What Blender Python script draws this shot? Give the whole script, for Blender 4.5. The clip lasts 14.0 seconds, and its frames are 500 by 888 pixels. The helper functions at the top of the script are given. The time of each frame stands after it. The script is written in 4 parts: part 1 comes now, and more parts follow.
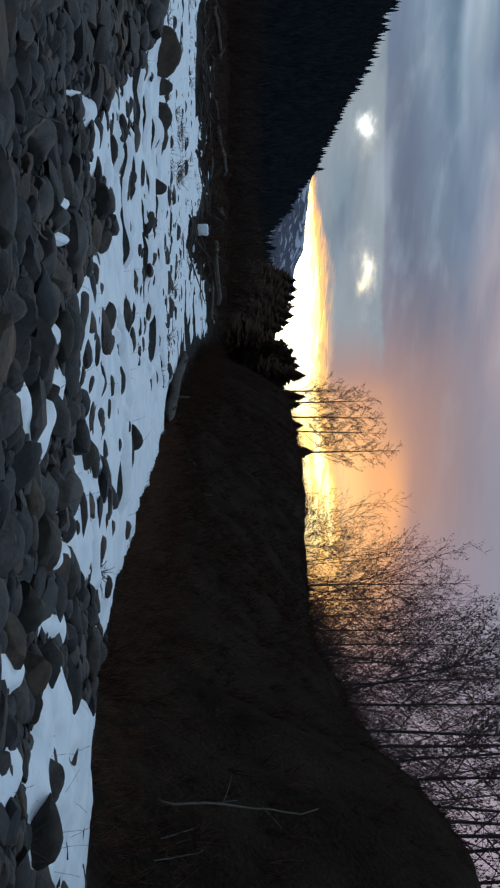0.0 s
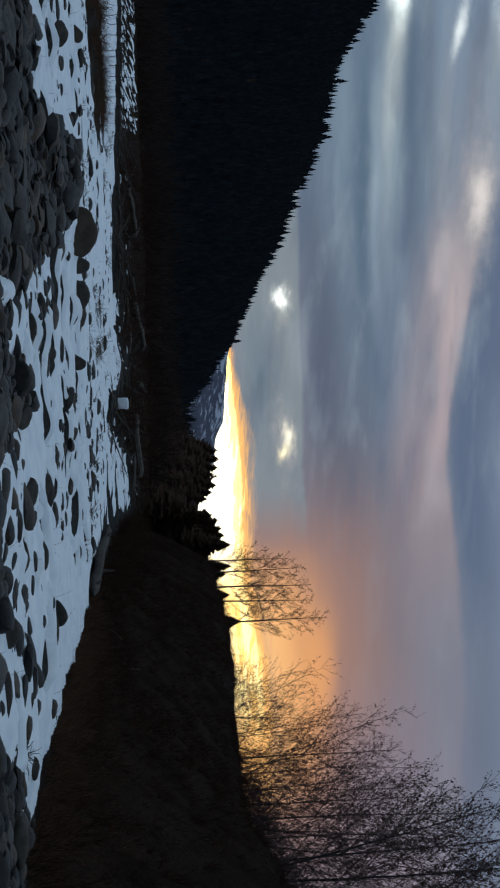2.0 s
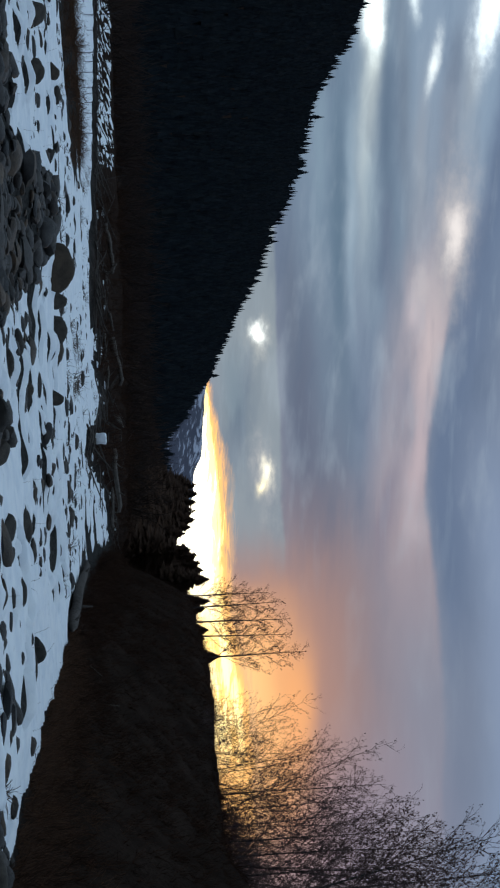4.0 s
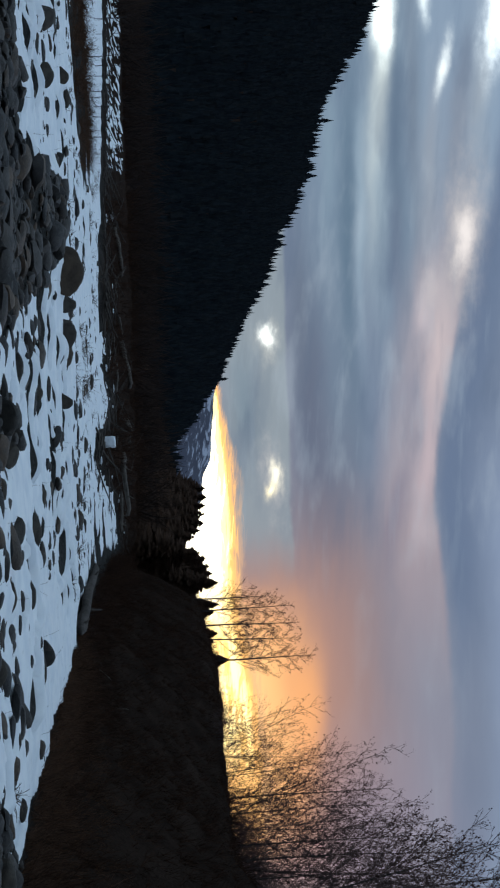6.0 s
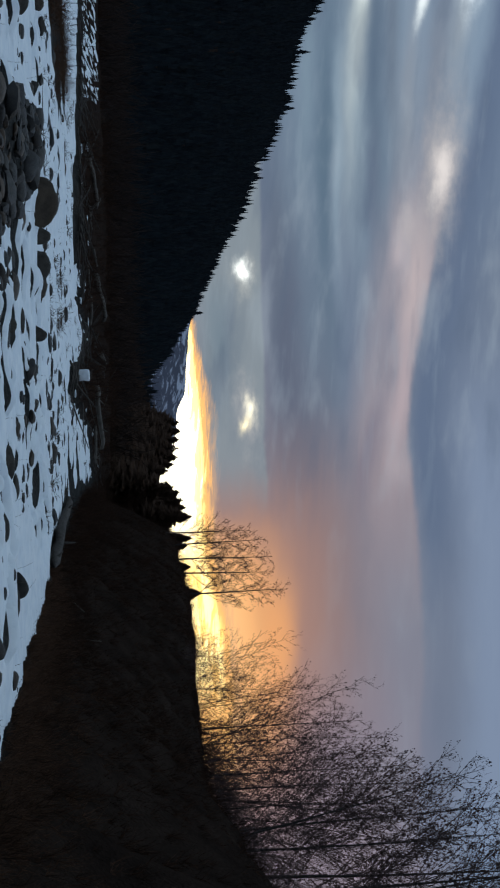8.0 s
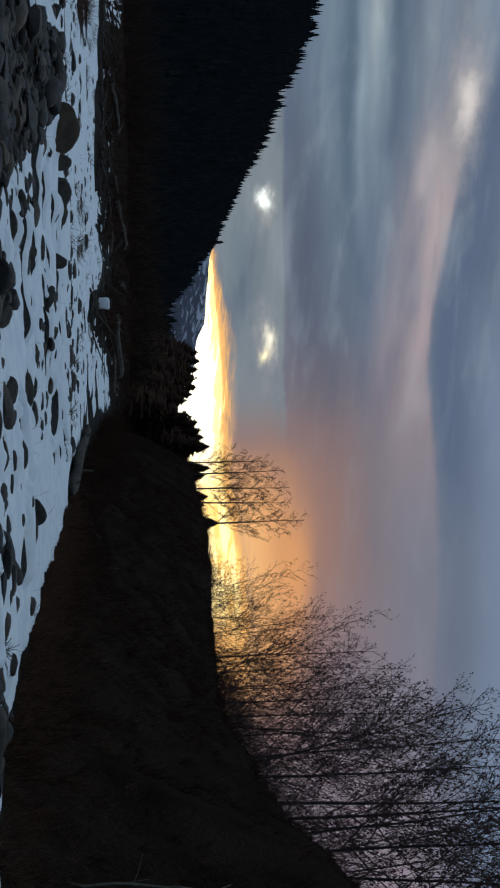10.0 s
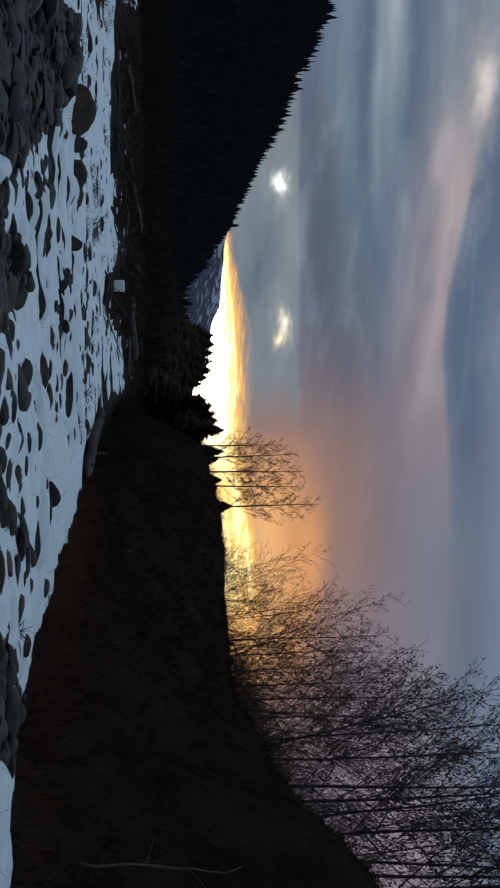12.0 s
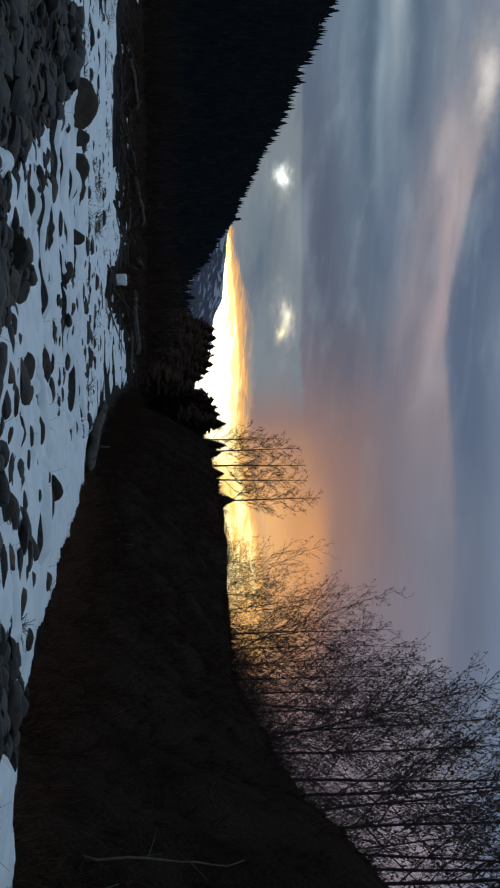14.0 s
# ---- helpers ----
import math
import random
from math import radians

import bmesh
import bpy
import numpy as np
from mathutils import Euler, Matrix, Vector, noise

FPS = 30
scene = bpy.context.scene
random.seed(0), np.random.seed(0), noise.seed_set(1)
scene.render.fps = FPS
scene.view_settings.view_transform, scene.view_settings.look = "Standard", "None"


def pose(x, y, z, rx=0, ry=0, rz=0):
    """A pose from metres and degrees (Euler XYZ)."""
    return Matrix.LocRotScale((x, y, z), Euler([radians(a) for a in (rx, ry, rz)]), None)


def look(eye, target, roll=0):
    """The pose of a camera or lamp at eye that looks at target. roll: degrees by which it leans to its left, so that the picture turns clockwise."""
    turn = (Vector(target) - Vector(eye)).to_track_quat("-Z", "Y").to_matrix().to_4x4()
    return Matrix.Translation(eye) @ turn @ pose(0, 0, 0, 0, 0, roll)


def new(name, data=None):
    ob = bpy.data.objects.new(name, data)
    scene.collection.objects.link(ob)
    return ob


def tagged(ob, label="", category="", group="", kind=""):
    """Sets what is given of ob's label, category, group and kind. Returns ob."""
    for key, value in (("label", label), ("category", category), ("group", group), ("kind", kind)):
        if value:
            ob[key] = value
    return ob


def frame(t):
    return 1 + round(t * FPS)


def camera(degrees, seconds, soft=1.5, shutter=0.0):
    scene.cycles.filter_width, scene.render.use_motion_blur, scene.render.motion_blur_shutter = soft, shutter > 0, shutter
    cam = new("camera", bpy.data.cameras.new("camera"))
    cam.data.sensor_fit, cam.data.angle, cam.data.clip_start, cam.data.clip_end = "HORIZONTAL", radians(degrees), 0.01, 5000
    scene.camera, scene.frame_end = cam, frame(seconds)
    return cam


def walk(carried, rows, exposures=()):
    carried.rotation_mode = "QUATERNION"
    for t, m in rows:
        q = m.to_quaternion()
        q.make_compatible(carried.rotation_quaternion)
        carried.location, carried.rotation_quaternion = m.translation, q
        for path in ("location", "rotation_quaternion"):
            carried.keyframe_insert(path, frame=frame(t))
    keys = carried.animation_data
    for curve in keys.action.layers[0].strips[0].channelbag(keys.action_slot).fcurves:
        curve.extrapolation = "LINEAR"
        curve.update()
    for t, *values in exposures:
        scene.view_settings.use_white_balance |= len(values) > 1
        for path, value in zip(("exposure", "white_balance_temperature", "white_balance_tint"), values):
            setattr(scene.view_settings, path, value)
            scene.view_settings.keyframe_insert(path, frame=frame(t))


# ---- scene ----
cam = camera(20.03, 14.0, soft=2.2)

# ---- camera: a phone held upright sideways, turning where it stands ----
EYE = 1.65
# seconds, turn to the left, tilt up, lean (degrees)
PATH = [
    (0, 0.000, 0.950, 0.000),
    (0.5, 2.106, 2.539, -0.464),
    (1, 5.167, 3.230, -1.604),
    (1.5, 5.807, 3.907, -1.148),
    (2, 6.821, 4.130, -1.620),
    (2.5, 7.732, 4.698, -1.912),
    (3, 8.129, 5.098, -1.922),
    (3.2, 8.128, 4.991, -1.997),
    (5.5, 8.297, 5.228, -1.741),
    (6, 8.331, 4.693, -1.902),
    (6.5, 8.060, 5.128, -1.860),
    (7, 7.506, 5.332, -1.660),
    (7.5, 5.992, 5.515, -1.489),
    (8, 5.647, 5.652, -1.615),
    (8.5, 4.692, 5.330, -1.421),
    (8.7, 4.440, 5.090, -1.451),
    (10.8, 2.258, 5.023, -0.626),
    (11, 2.290, 5.038, -0.531),
    (11.5, 2.178, 4.621, -0.921),
    (12, 2.197, 4.259, -0.628),
    (12.5, 2.176, 4.052, -0.582),
    (13, 2.235, 4.084, -0.834),
    (13.5, 2.078, 4.116, -0.703),
    (14, 1.948, 4.162, -0.638),
]
walk(cam, [(t, pose(0, 0, EYE, 90 + tilt, 0, turn) @ pose(0, 0, 0, 0, 0, 90 + lean))
           for t, turn, tilt, lean in PATH],
     [(0, 0.22), (0.5, 0.0), (1.5, -0.3), (3, 0.05), (6.5, 0.15), (8, -0.1), (8.7, -0.2), (10.8, -0.35), (14, -0.35)])


# ---- world: sunset sky with layered cloud ----
class Nodes:
    """Short-hand for arithmetic in a node tree."""

    def __init__(self, tree):
        self.tree = tree

    def put(self, socket, value):
        if hasattr(value, "is_linked"):
            self.tree.links.new(value, socket)
        elif isinstance(value, (tuple, list)) and len(value) == 3 and socket.type == "RGBA":
            socket.default_value = (*value, 1)
        else:
            socket.default_value = value

    def node(self, kind, values=()):
        n = self.tree.nodes.new(kind)
        for key, value in dict(values).items():
            self.put(n.inputs[key], value)
        return n

    def math(self, op, a, b=0.0, c=None, clamp=False):
        n = self.tree.nodes.new("ShaderNodeMath")
        n.operation, n.use_clamp = op, clamp
        self.put(n.inputs[0], a)
        self.put(n.inputs[1], b)
        if c is not None:
            self.put(n.inputs[2], c)
        return n.outputs[0]

    def add(self, a, b):
        return self.math("ADD", a, b)

    def sub(self, a, b):
        return self.math("SUBTRACT", a, b)

    def mul(self, a, b):
        return self.math("MULTIPLY", a, b)

    def ramp(self, x, lo, hi):
        """0 at lo, 1 at hi, smooth between."""
        n = self.node("ShaderNodeMapRange", {"From Min": lo, "From Max": hi})
        n.interpolation_type = "SMOOTHSTEP"
        self.put(n.inputs["Value"], x)
        return n.outputs["Result"]

    def mix(self, fac, a, b, blend="MIX"):
        n = self.tree.nodes.new("ShaderNodeMix")
        n.data_type, n.blend_type = "RGBA", blend
        self.put(n.inputs[0], fac)
        self.put(n.inputs[6], a)
        self.put(n.inputs[7], b)
        return n.outputs[2]

    def vec(self, x, y, z):
        n = self.tree.nodes.new("ShaderNodeCombineXYZ")
        for k, v in enumerate((x, y, z)):
            self.put(n.inputs[k], v)
        return n.outputs[0]

    def noise(self, vector, scale=1.0, detail=4.0, rough=0.55, warp=0.0):
        n = self.node("ShaderNodeTexNoise", {"Scale": scale, "Detail": detail, "Roughness": rough, "Distortion": warp})
        if vector is not None:
            self.put(n.inputs["Vector"], vector)
        return n.outputs["Fac"]


def srgb(r, g, b):
    """Linear colour of an 8-bit display colour."""
    return tuple((v / 12.92 if v <= 0.04045 else ((v + 0.055) / 1.055) ** 2.4) for v in (r / 255, g / 255, b / 255))


DOME = (0.74, 1.06, 1.34)
SUN_AZ, SUN_EL = 2.5, 2.0

world = bpy.data.worlds.new("sky")
scene.world = world
world.use_nodes = True
world.node_tree.nodes.clear()
w = Nodes(world.node_tree)
coord = w.node("ShaderNodeTexCoord").outputs["Generated"]
split = w.node("ShaderNodeSeparateXYZ")
w.put(split.inputs[0], coord)
az0 = w.mul(w.math("ARCTAN2", split.outputs[0], split.outputs[1]), 57.29578)
el0 = w.mul(w.math("ARCSINE", split.outputs[2]), 57.29578)
# cloud edges waver: the two angles are shifted by slow and fine noise
slow = w.sub(w.noise(w.vec(w.mul(az0, 0.12), w.mul(el0, 0.30), 3.1), 1.0, 2.0), 0.5)
fine = w.sub(w.noise(w.vec(w.mul(az0, 0.45), w.mul(el0, 1.0), 7.7), 1.0, 3.0, 0.5), 0.5)
fine2 = w.sub(w.noise(w.vec(w.mul(az0, 0.55), w.mul(el0, 1.3), 2.2), 1.0, 3.0, 0.5), 0.5)
el = w.add(el0, w.add(w.mul(slow, 0.9), w.mul(fine, 0.38)))
az = w.add(az0, w.add(w.mul(fine2, 1.1), w.mul(slow, 2.0)))


def curve(x, points, lo, hi):
    """A smooth function of the direction x (degrees) through the points; values between lo and hi."""
    n = w.node("ShaderNodeFloatCurve")
    c = n.mapping.curves[0]
    xs = [p[0] for p in points]
    for p in points[1:-1]:
        c.points.new((p[0] - xs[0]) / (xs[-1] - xs[0]), (p[1] - lo) / (hi - lo))
    c.points[0].location = (0, (points[0][1] - lo) / (hi - lo))
    c.points[len(points) - 1].location = (1, (points[-1][1] - lo) / (hi - lo))
    n.mapping.update()
    unit = w.math("MULTIPLY", w.sub(x, xs[0]), 1 / (xs[-1] - xs[0]), clamp=True)
    w.put(n.inputs["Value"], unit)
    return w.add(w.mul(n.outputs[0], hi - lo), lo)


# small billows for the edges of the bright gaps
curd = w.sub(w.noise(w.vec(w.mul(az0, 1.5), w.mul(el0, 2.4), 6.3), 1.0, 4.0, 0.6), 0.5)
curl = w.sub(w.noise(w.vec(w.mul(az0, 1.3), w.mul(el0, 2.8), 12.9), 1.0, 4.0, 0.6), 0.5)


def puff(a, e, wide, high, tilt=0.0, hard=1.0, ragged=0.0):
    """A soft patch of cloud about (a, e); tilt: rise in degrees per degree to the right."""
    da = w.sub(az, a)
    de = w.sub(w.sub(el, e), w.mul(da, tilt))
    u, v = w.mul(da, 1 / wide), w.mul(de, 1 / high)
    if ragged:
        u, v = w.add(u, w.mul(curd, ragged)), w.add(v, w.mul(curl, ragged))
    r2 = w.add(w.mul(u, u), w.mul(v, v))
    return w.math("EXPONENT", w.mul(w.math("POWER", r2, hard), -1.0))


def over(mask, colour, amount=1.0):
    """Lays a cloud colour over the sky so far."""
    global col
    col = w.mix(w.mul(mask, amount), col, colour)


sky = w.node("ShaderNodeTexSky")
sky.sky_type, sky.sun_disc, sky.altitude, sky.dust_density = "NISHITA", False, 200.0, 2.0
sky.sun_elevation, sky.sun_rotation = radians(SUN_EL), radians(SUN_AZ)
clear = w.mix(1.0, sky.outputs[0], (0.06, 0.06, 0.06), "MULTIPLY")
# overcast dome, lighter overhead and away from the sunset
dome = w.mix(w.ramp(el0, 18.0, 50.0), srgb(110, 128, 153), DOME)
col = w.mix(0.92, clear, dome)
# pale thin cloud to the left, long layers of teal, slate and white in it
over(w.mul(w.ramp(az, -12.0, -22.0), w.ramp(el, 5.0, 9.0)), srgb(138, 160, 182), 0.75)
over(w.mul(w.mul(w.ramp(az, -5.0, -11.0), w.ramp(el, 6.0, 7.2)), w.ramp(el, 12.6, 10.6)), srgb(116, 136, 156), 0.8)
LAYERS = [
    # az, el, wide, high, tilt, colour, amount
    (-16.5, 8.85, 8.0, 0.46, 0.0, srgb(88, 114, 138), 0.85), (-20.5, 8.05, 4.5, 0.30, -0.02, srgb(124, 150, 172), 0.7),
    (-12.5, 9.45, 4.5, 0.35, 0.0, srgb(120, 142, 166), 0.6), (-17.0, 9.35, 5.0, 0.22, 0.0, srgb(140, 166, 188), 0.8),
    (-24.0, 10.05, 6.5, 0.36, -0.02, srgb(200, 218, 224), 1.0), (-16.5, 10.15, 5.0, 0.38, -0.02, srgb(140, 164, 184), 0.75),
    (-20.0, 10.75, 6.0, 0.28, 0.03, srgb(96, 120, 144), 0.85), (-21.5, 11.35, 6.0, 0.35, 0.03, srgb(110, 128, 150), 0.8),
    (-15.5, 10.75, 3.0, 0.25, 0.0, srgb(112, 126, 150), 0.6), (-19.0, 12.1, 4.0, 0.45, -0.06, srgb(142, 154, 170), 0.65),
    (-21.0, 13.2, 3.5, 0.4, -0.1, srgb(120, 132, 152), 0.7), (-23.0, 14.0, 3.0, 0.35, -0.1, srgb(150, 164, 178), 0.6),
    (-10.5, 9.9, 4.5, 0.9, 0.0, srgb(106, 122, 150), 0.6), (-10.0, 7.15, 6.0, 0.75, 0.0, srgb(90, 102, 126), 0.85),
    (-13.5, 6.75, 3.5, 0.30, 0.0, srgb(96, 110, 132), 0.6), (-6.0, 7.9, 5.0, 1.2, 0.0, srgb(98, 108, 130), 0.75),
    (-12.0, 8.1, 4.0, 0.35, 0.02, srgb(104, 124, 148), 0.6),
]
for a, e, wide, high, tilt, colour, amount in LAYERS:
    over(puff(a, e, wide, high, tilt), (colour[0] * 1.07, colour[1], colour[2] * 0.94), amount)
# rosy sheet with a firm upper edge
edge = curve(az0, [(-32, 16.0), (-24, 15.2), (-17.5, 14.2), (-16, 13.8), (-13.3, 13.2), (-8.7, 12.4), (-6.2, 12.1), (-3, 12.3), (0.4, 12.3), (6, 12.0), (14, 11.0)], 10.0, 17.0)
under = w.sub(w.add(el0, w.add(w.mul(slow, 0.3), w.mul(fine, 0.45))), edge)
sheet = w.mul(w.ramp(under, 0.12, -0.2), w.mul(w.ramp(under, -3.0, -1.3), w.ramp(az, -19.5, -13.0)))
rose = w.mix(w.ramp(az, -10.0, -2.0), srgb(163, 156, 165), srgb(158, 145, 152))
over(w.mul(sheet, w.add(0.3, w.mul(w.ramp(az, 3.0, -4.0), 0.7))), rose, 0.8)
over(w.mul(puff(-12.0, 12.3, 2.6, 0.5, -0.15), sheet), srgb(200, 186, 188), 0.8)
over(w.mul(puff(-13.6, 11.7, 1.0, 0.35, 0.1), sheet), srgb(196, 186, 192), 0.7)
over(w.mul(puff(-10.4, 11.2, 0.9, 0.5, 0.0), sheet), srgb(132, 136, 154), 0.5)
over(w.mul(puff(-7.4, 11.75, 3.0, 0.4, -0.1), sheet), srgb(190, 174, 180), 0.75)
over(w.mul(puff(-4.4, 11.6, 0.7, 0.5, 0.2), sheet), srgb(176, 160, 166), 0.6)
over(w.mul(puff(-3.6, 10.1, 3.4, 0.35, -0.25), sheet), srgb(112, 112, 134), 0.7)
# slate blue over the edge, paling upwards
over(w.mul(w.mul(w.ramp(under, -0.25, 0.5), w.ramp(under, 3.0, 0.6)), w.add(0.25, w.mul(w.ramp(az, 3.0, -4.0), 0.75))), srgb(98, 115, 142), 0.9)
over(w.mul(w.ramp(under, 0.8, 2.8), w.ramp(az, -12.0, -3.0)), srgb(134, 152, 180), 0.7)
# dull mauve over the sunset and down to the trees
mauve = w.mul(w.ramp(az, -8.0, -1.0), w.ramp(el, 11.5, 8.0))
over(mauve, srgb(156, 127, 122), 0.8)
over(w.mul(w.ramp(az, 1.0, 8.0), w.ramp(el, 14.0, 8.0)), srgb(142, 134, 150), 0.75)
over(w.mul(w.ramp(az, 9.0, 14.0), w.ramp(el, 14.0, 10.0)), srgb(164, 150, 162), 0.8)
# light strip under the cloud base, left of the sunset
base = w.mul(w.mul(w.ramp(w.add(el0, w.mul(fine, 0.35)), 6.36, 6.18), w.ramp(el, 3.0, 4.2)), w.ramp(az, -2.0, -5.5))
over(base, srgb(140, 152, 160), 0.85)
over(w.mul(base, puff(-10.0, 4.5, 1.8, 0.6)), srgb(106, 124, 138), 0.8)
# fine streaks and curdled texture through all of it
wisp = w.noise(w.vec(w.mul(az0, 0.19), w.add(w.mul(el0, 0.62), w.mul(az0, 0.05)), 9.2), 1.0, 4.0, 0.5)
calm = w.add(0.25, w.mul(w.ramp(az, 0.0, -9.0), 0.75))
over(w.mul(w.ramp(wisp, 0.52, 0.72), calm), srgb(176, 190, 202), 0.30)
over(w.mul(w.ramp(wisp, 0.48, 0.28), calm), srgb(88, 104, 128), 0.38)
fibre = w.noise(w.vec(w.mul(az0, 0.24), w.add(w.mul(el0, 1.7), w.mul(az0, 0.12)), 4.4), 1.0, 4.0, 0.55)
over(w.mul(w.ramp(fibre, 0.53, 0.72), calm), srgb(170, 188, 202), 0.12)
over(w.mul(w.ramp(fibre, 0.47, 0.28), calm), srgb(84, 102, 126), 0.15)
# gaps where the cloud lets the light through: az, el, wide, high, tilt, hard, colour, amount
LOW_GAPS = [
    (-12.35, 5.55, 0.75, 0.42, 0.0, 1.0, (0.50, 0.52, 0.50), 0.7),
    (-12.6, 5.50, 0.44, 0.24, 0.25, 1.15, (1.9, 2.0, 1.9), 1.0),
    (-6.9, 5.55, 1.4, 0.40, 0.1, 1.0, (0.50, 0.50, 0.50), 0.6),
    (-7.15, 5.66, 0.40, 0.20, 0.1, 1.0, (1.5, 1.4, 1.1), 1.0),
    (-6.45, 5.52, 0.30, 0.16, -0.3, 1.0, (1.6, 1.4, 0.9), 1.0),
]
HIGH_GAPS = [
    (-25.6, 10.15, 1.3, 0.38, -0.05, 1.2, (1.6, 1.8, 1.8), 1.0),
    (-26.0, 11.8, 1.0, 0.25, 0.0, 1.2, (1.0, 1.15, 1.2), 0.8),
    (-25.6, 14.5, 1.8, 0.42, -0.1, 1.2, (1.4, 1.6, 1.7), 1.0),
    (-23.0, 12.6, 1.0, 0.20, -0.15, 1.2, (0.95, 1.05, 1.08), 0.95),
    (-16.7, 13.35, 2.6, 0.62, -0.08, 1.0, (0.52, 0.49, 0.49), 0.8),
    (-16.6, 13.40, 1.15, 0.30, -0.1, 1.3, (0.84, 0.79, 0.77), 0.95),
    (-14.4, 12.1, 0.8, 0.45, 0.0, 1.0, (0.52, 0.48, 0.50), 0.7),
]
for a, e, wide, high, tilt, hard, colour, amount in LOW_GAPS + HIGH_GAPS:
    over(puff(a, e, wide, high, tilt, hard, 2.2 if e < 6 else 1.1), colour, amount)
# orange haze where the sun goes down, then the burning strip under the cloud
haze_top = w.ramp(w.add(el0, w.mul(slow, 1.4)), 9.2, 5.6)
over(w.mul(haze_top, w.mul(w.ramp(az, -5.0, 0.6), w.ramp(az, 12.0, 4.0))), srgb(200, 146, 117), 0.75)
over(w.mul(w.ramp(w.add(el0, w.mul(slow, 1.4)), 7.6, 5.0), w.mul(w.ramp(az, -3.2, 1.2), w.ramp(az, 8.5, 3.8))), (1.08, 0.54, 0.21), 0.9)
over(w.mul(w.ramp(el0, 6.0, 3.9), w.mul(w.ramp(az, -2.4, 1.6), w.ramp(az, 9.5, 4.5))), (1.25, 0.72, 0.32), 0.85)
over(puff(2.4, 6.5, 2.2, 0.7, 0.0, 1.5), (1.0, 0.45, 0.17), 0.6)
lid = curve(az0, [(-12, 3.25), (-10.9, 3.42), (-8.7, 3.66), (-6.6, 3.9), (-4.5, 3.95), (-2.3, 3.9), (0, 4.15), (3, 4.55), (6, 4.5), (12, 3.6)], 3.0, 4.6)
flick = w.sub(w.noise(w.vec(w.mul(az0, 0.8), w.add(w.mul(el0, 6.0), w.mul(az0, 0.25)), 5.5), 1.0, 5.0, 0.62, 0.7), 0.5)
h = w.add(w.sub(el0, lid), w.add(w.mul(flick, 0.5), w.mul(fine, 0.1)))
hf = w.mul(h, w.add(1.0, w.mul(w.ramp(az0, -8.0, -10.6), 2.0)))
ends = w.mul(w.ramp(az0, -11.1, -10.6), w.ramp(az0, 9.0, 4.5))
over(w.mul(w.ramp(w.add(hf, w.mul(flick, 0.4)), 0.48, 0.05), ends), (0.80, 0.47, 0.25), 0.7)
over(w.mul(w.ramp(w.add(hf, w.mul(flick, 0.5)), 0.20, -0.10), ends), (1.25, 0.66, 0.22))
fire = w.mul(w.ramp(w.add(hf, w.mul(flick, 0.35)), -0.10, -0.36), ends)
over(w.mul(fire, w.ramp(w.add(az0, w.mul(flick, 10.0)), 5.0, -1.0)), (1.7, 1.1, 0.30))
over(w.mul(w.mul(fire, w.ramp(az0, 5.5, 3.0)), w.ramp(flick, -0.10, 0.10)), (2.3, 1.8, 0.8), 1.0)
over(w.mul(fire, w.ramp(w.add(az0, w.mul(flick, 6.0)), -0.8, -5.0)), (1.9, 1.5, 0.62))
over(w.mul(w.mul(w.ramp(w.add(h, w.mul(flick, 1.3)), -0.36, -0.72), ends), w.ramp(w.add(az0, w.mul(flick, 5.0)), -0.5, -4.5)), (2.9, 2.7, 2.1))
# below the skyline: dull haze
over(w.ramp(el0, 0.4, -0.6), srgb(70, 74, 80))
back = w.node("ShaderNodeBackground", {"Strength": 1.0})
w.put(back.inputs["Color"], col)
w.tree.links.new(back.outputs[0], w.node("ShaderNodeOutputWorld").inputs[0])

# the low sun, spread by the cloud
sun = new("sun", bpy.data.lights.new("sun", "SUN"))
sun.data.energy, sun.data.angle, sun.data.color = 0.5, radians(12), (1.0, 0.66, 0.36)
sun_way = Vector((math.sin(radians(SUN_AZ)) * math.cos(radians(SUN_EL)),
                  math.cos(radians(SUN_AZ)) * math.cos(radians(SUN_EL)), math.sin(radians(SUN_EL))))
sun.matrix_world = look(sun_way * 60, (0, 0, 0))


# ---- materials ----
def material(name):
    m = bpy.data.materials.new(name)
    m.use_nodes = True
    n = Nodes(m.node_tree)
    return m, n, m.node_tree.nodes["Principled BSDF"]


def bump(n, shader, height, strength, distance):
    b = n.node("ShaderNodeBump", {"Strength": strength, "Distance": distance})
    n.put(b.inputs["Height"], height)
    n.put(shader.inputs["Normal"], b.outputs[0])


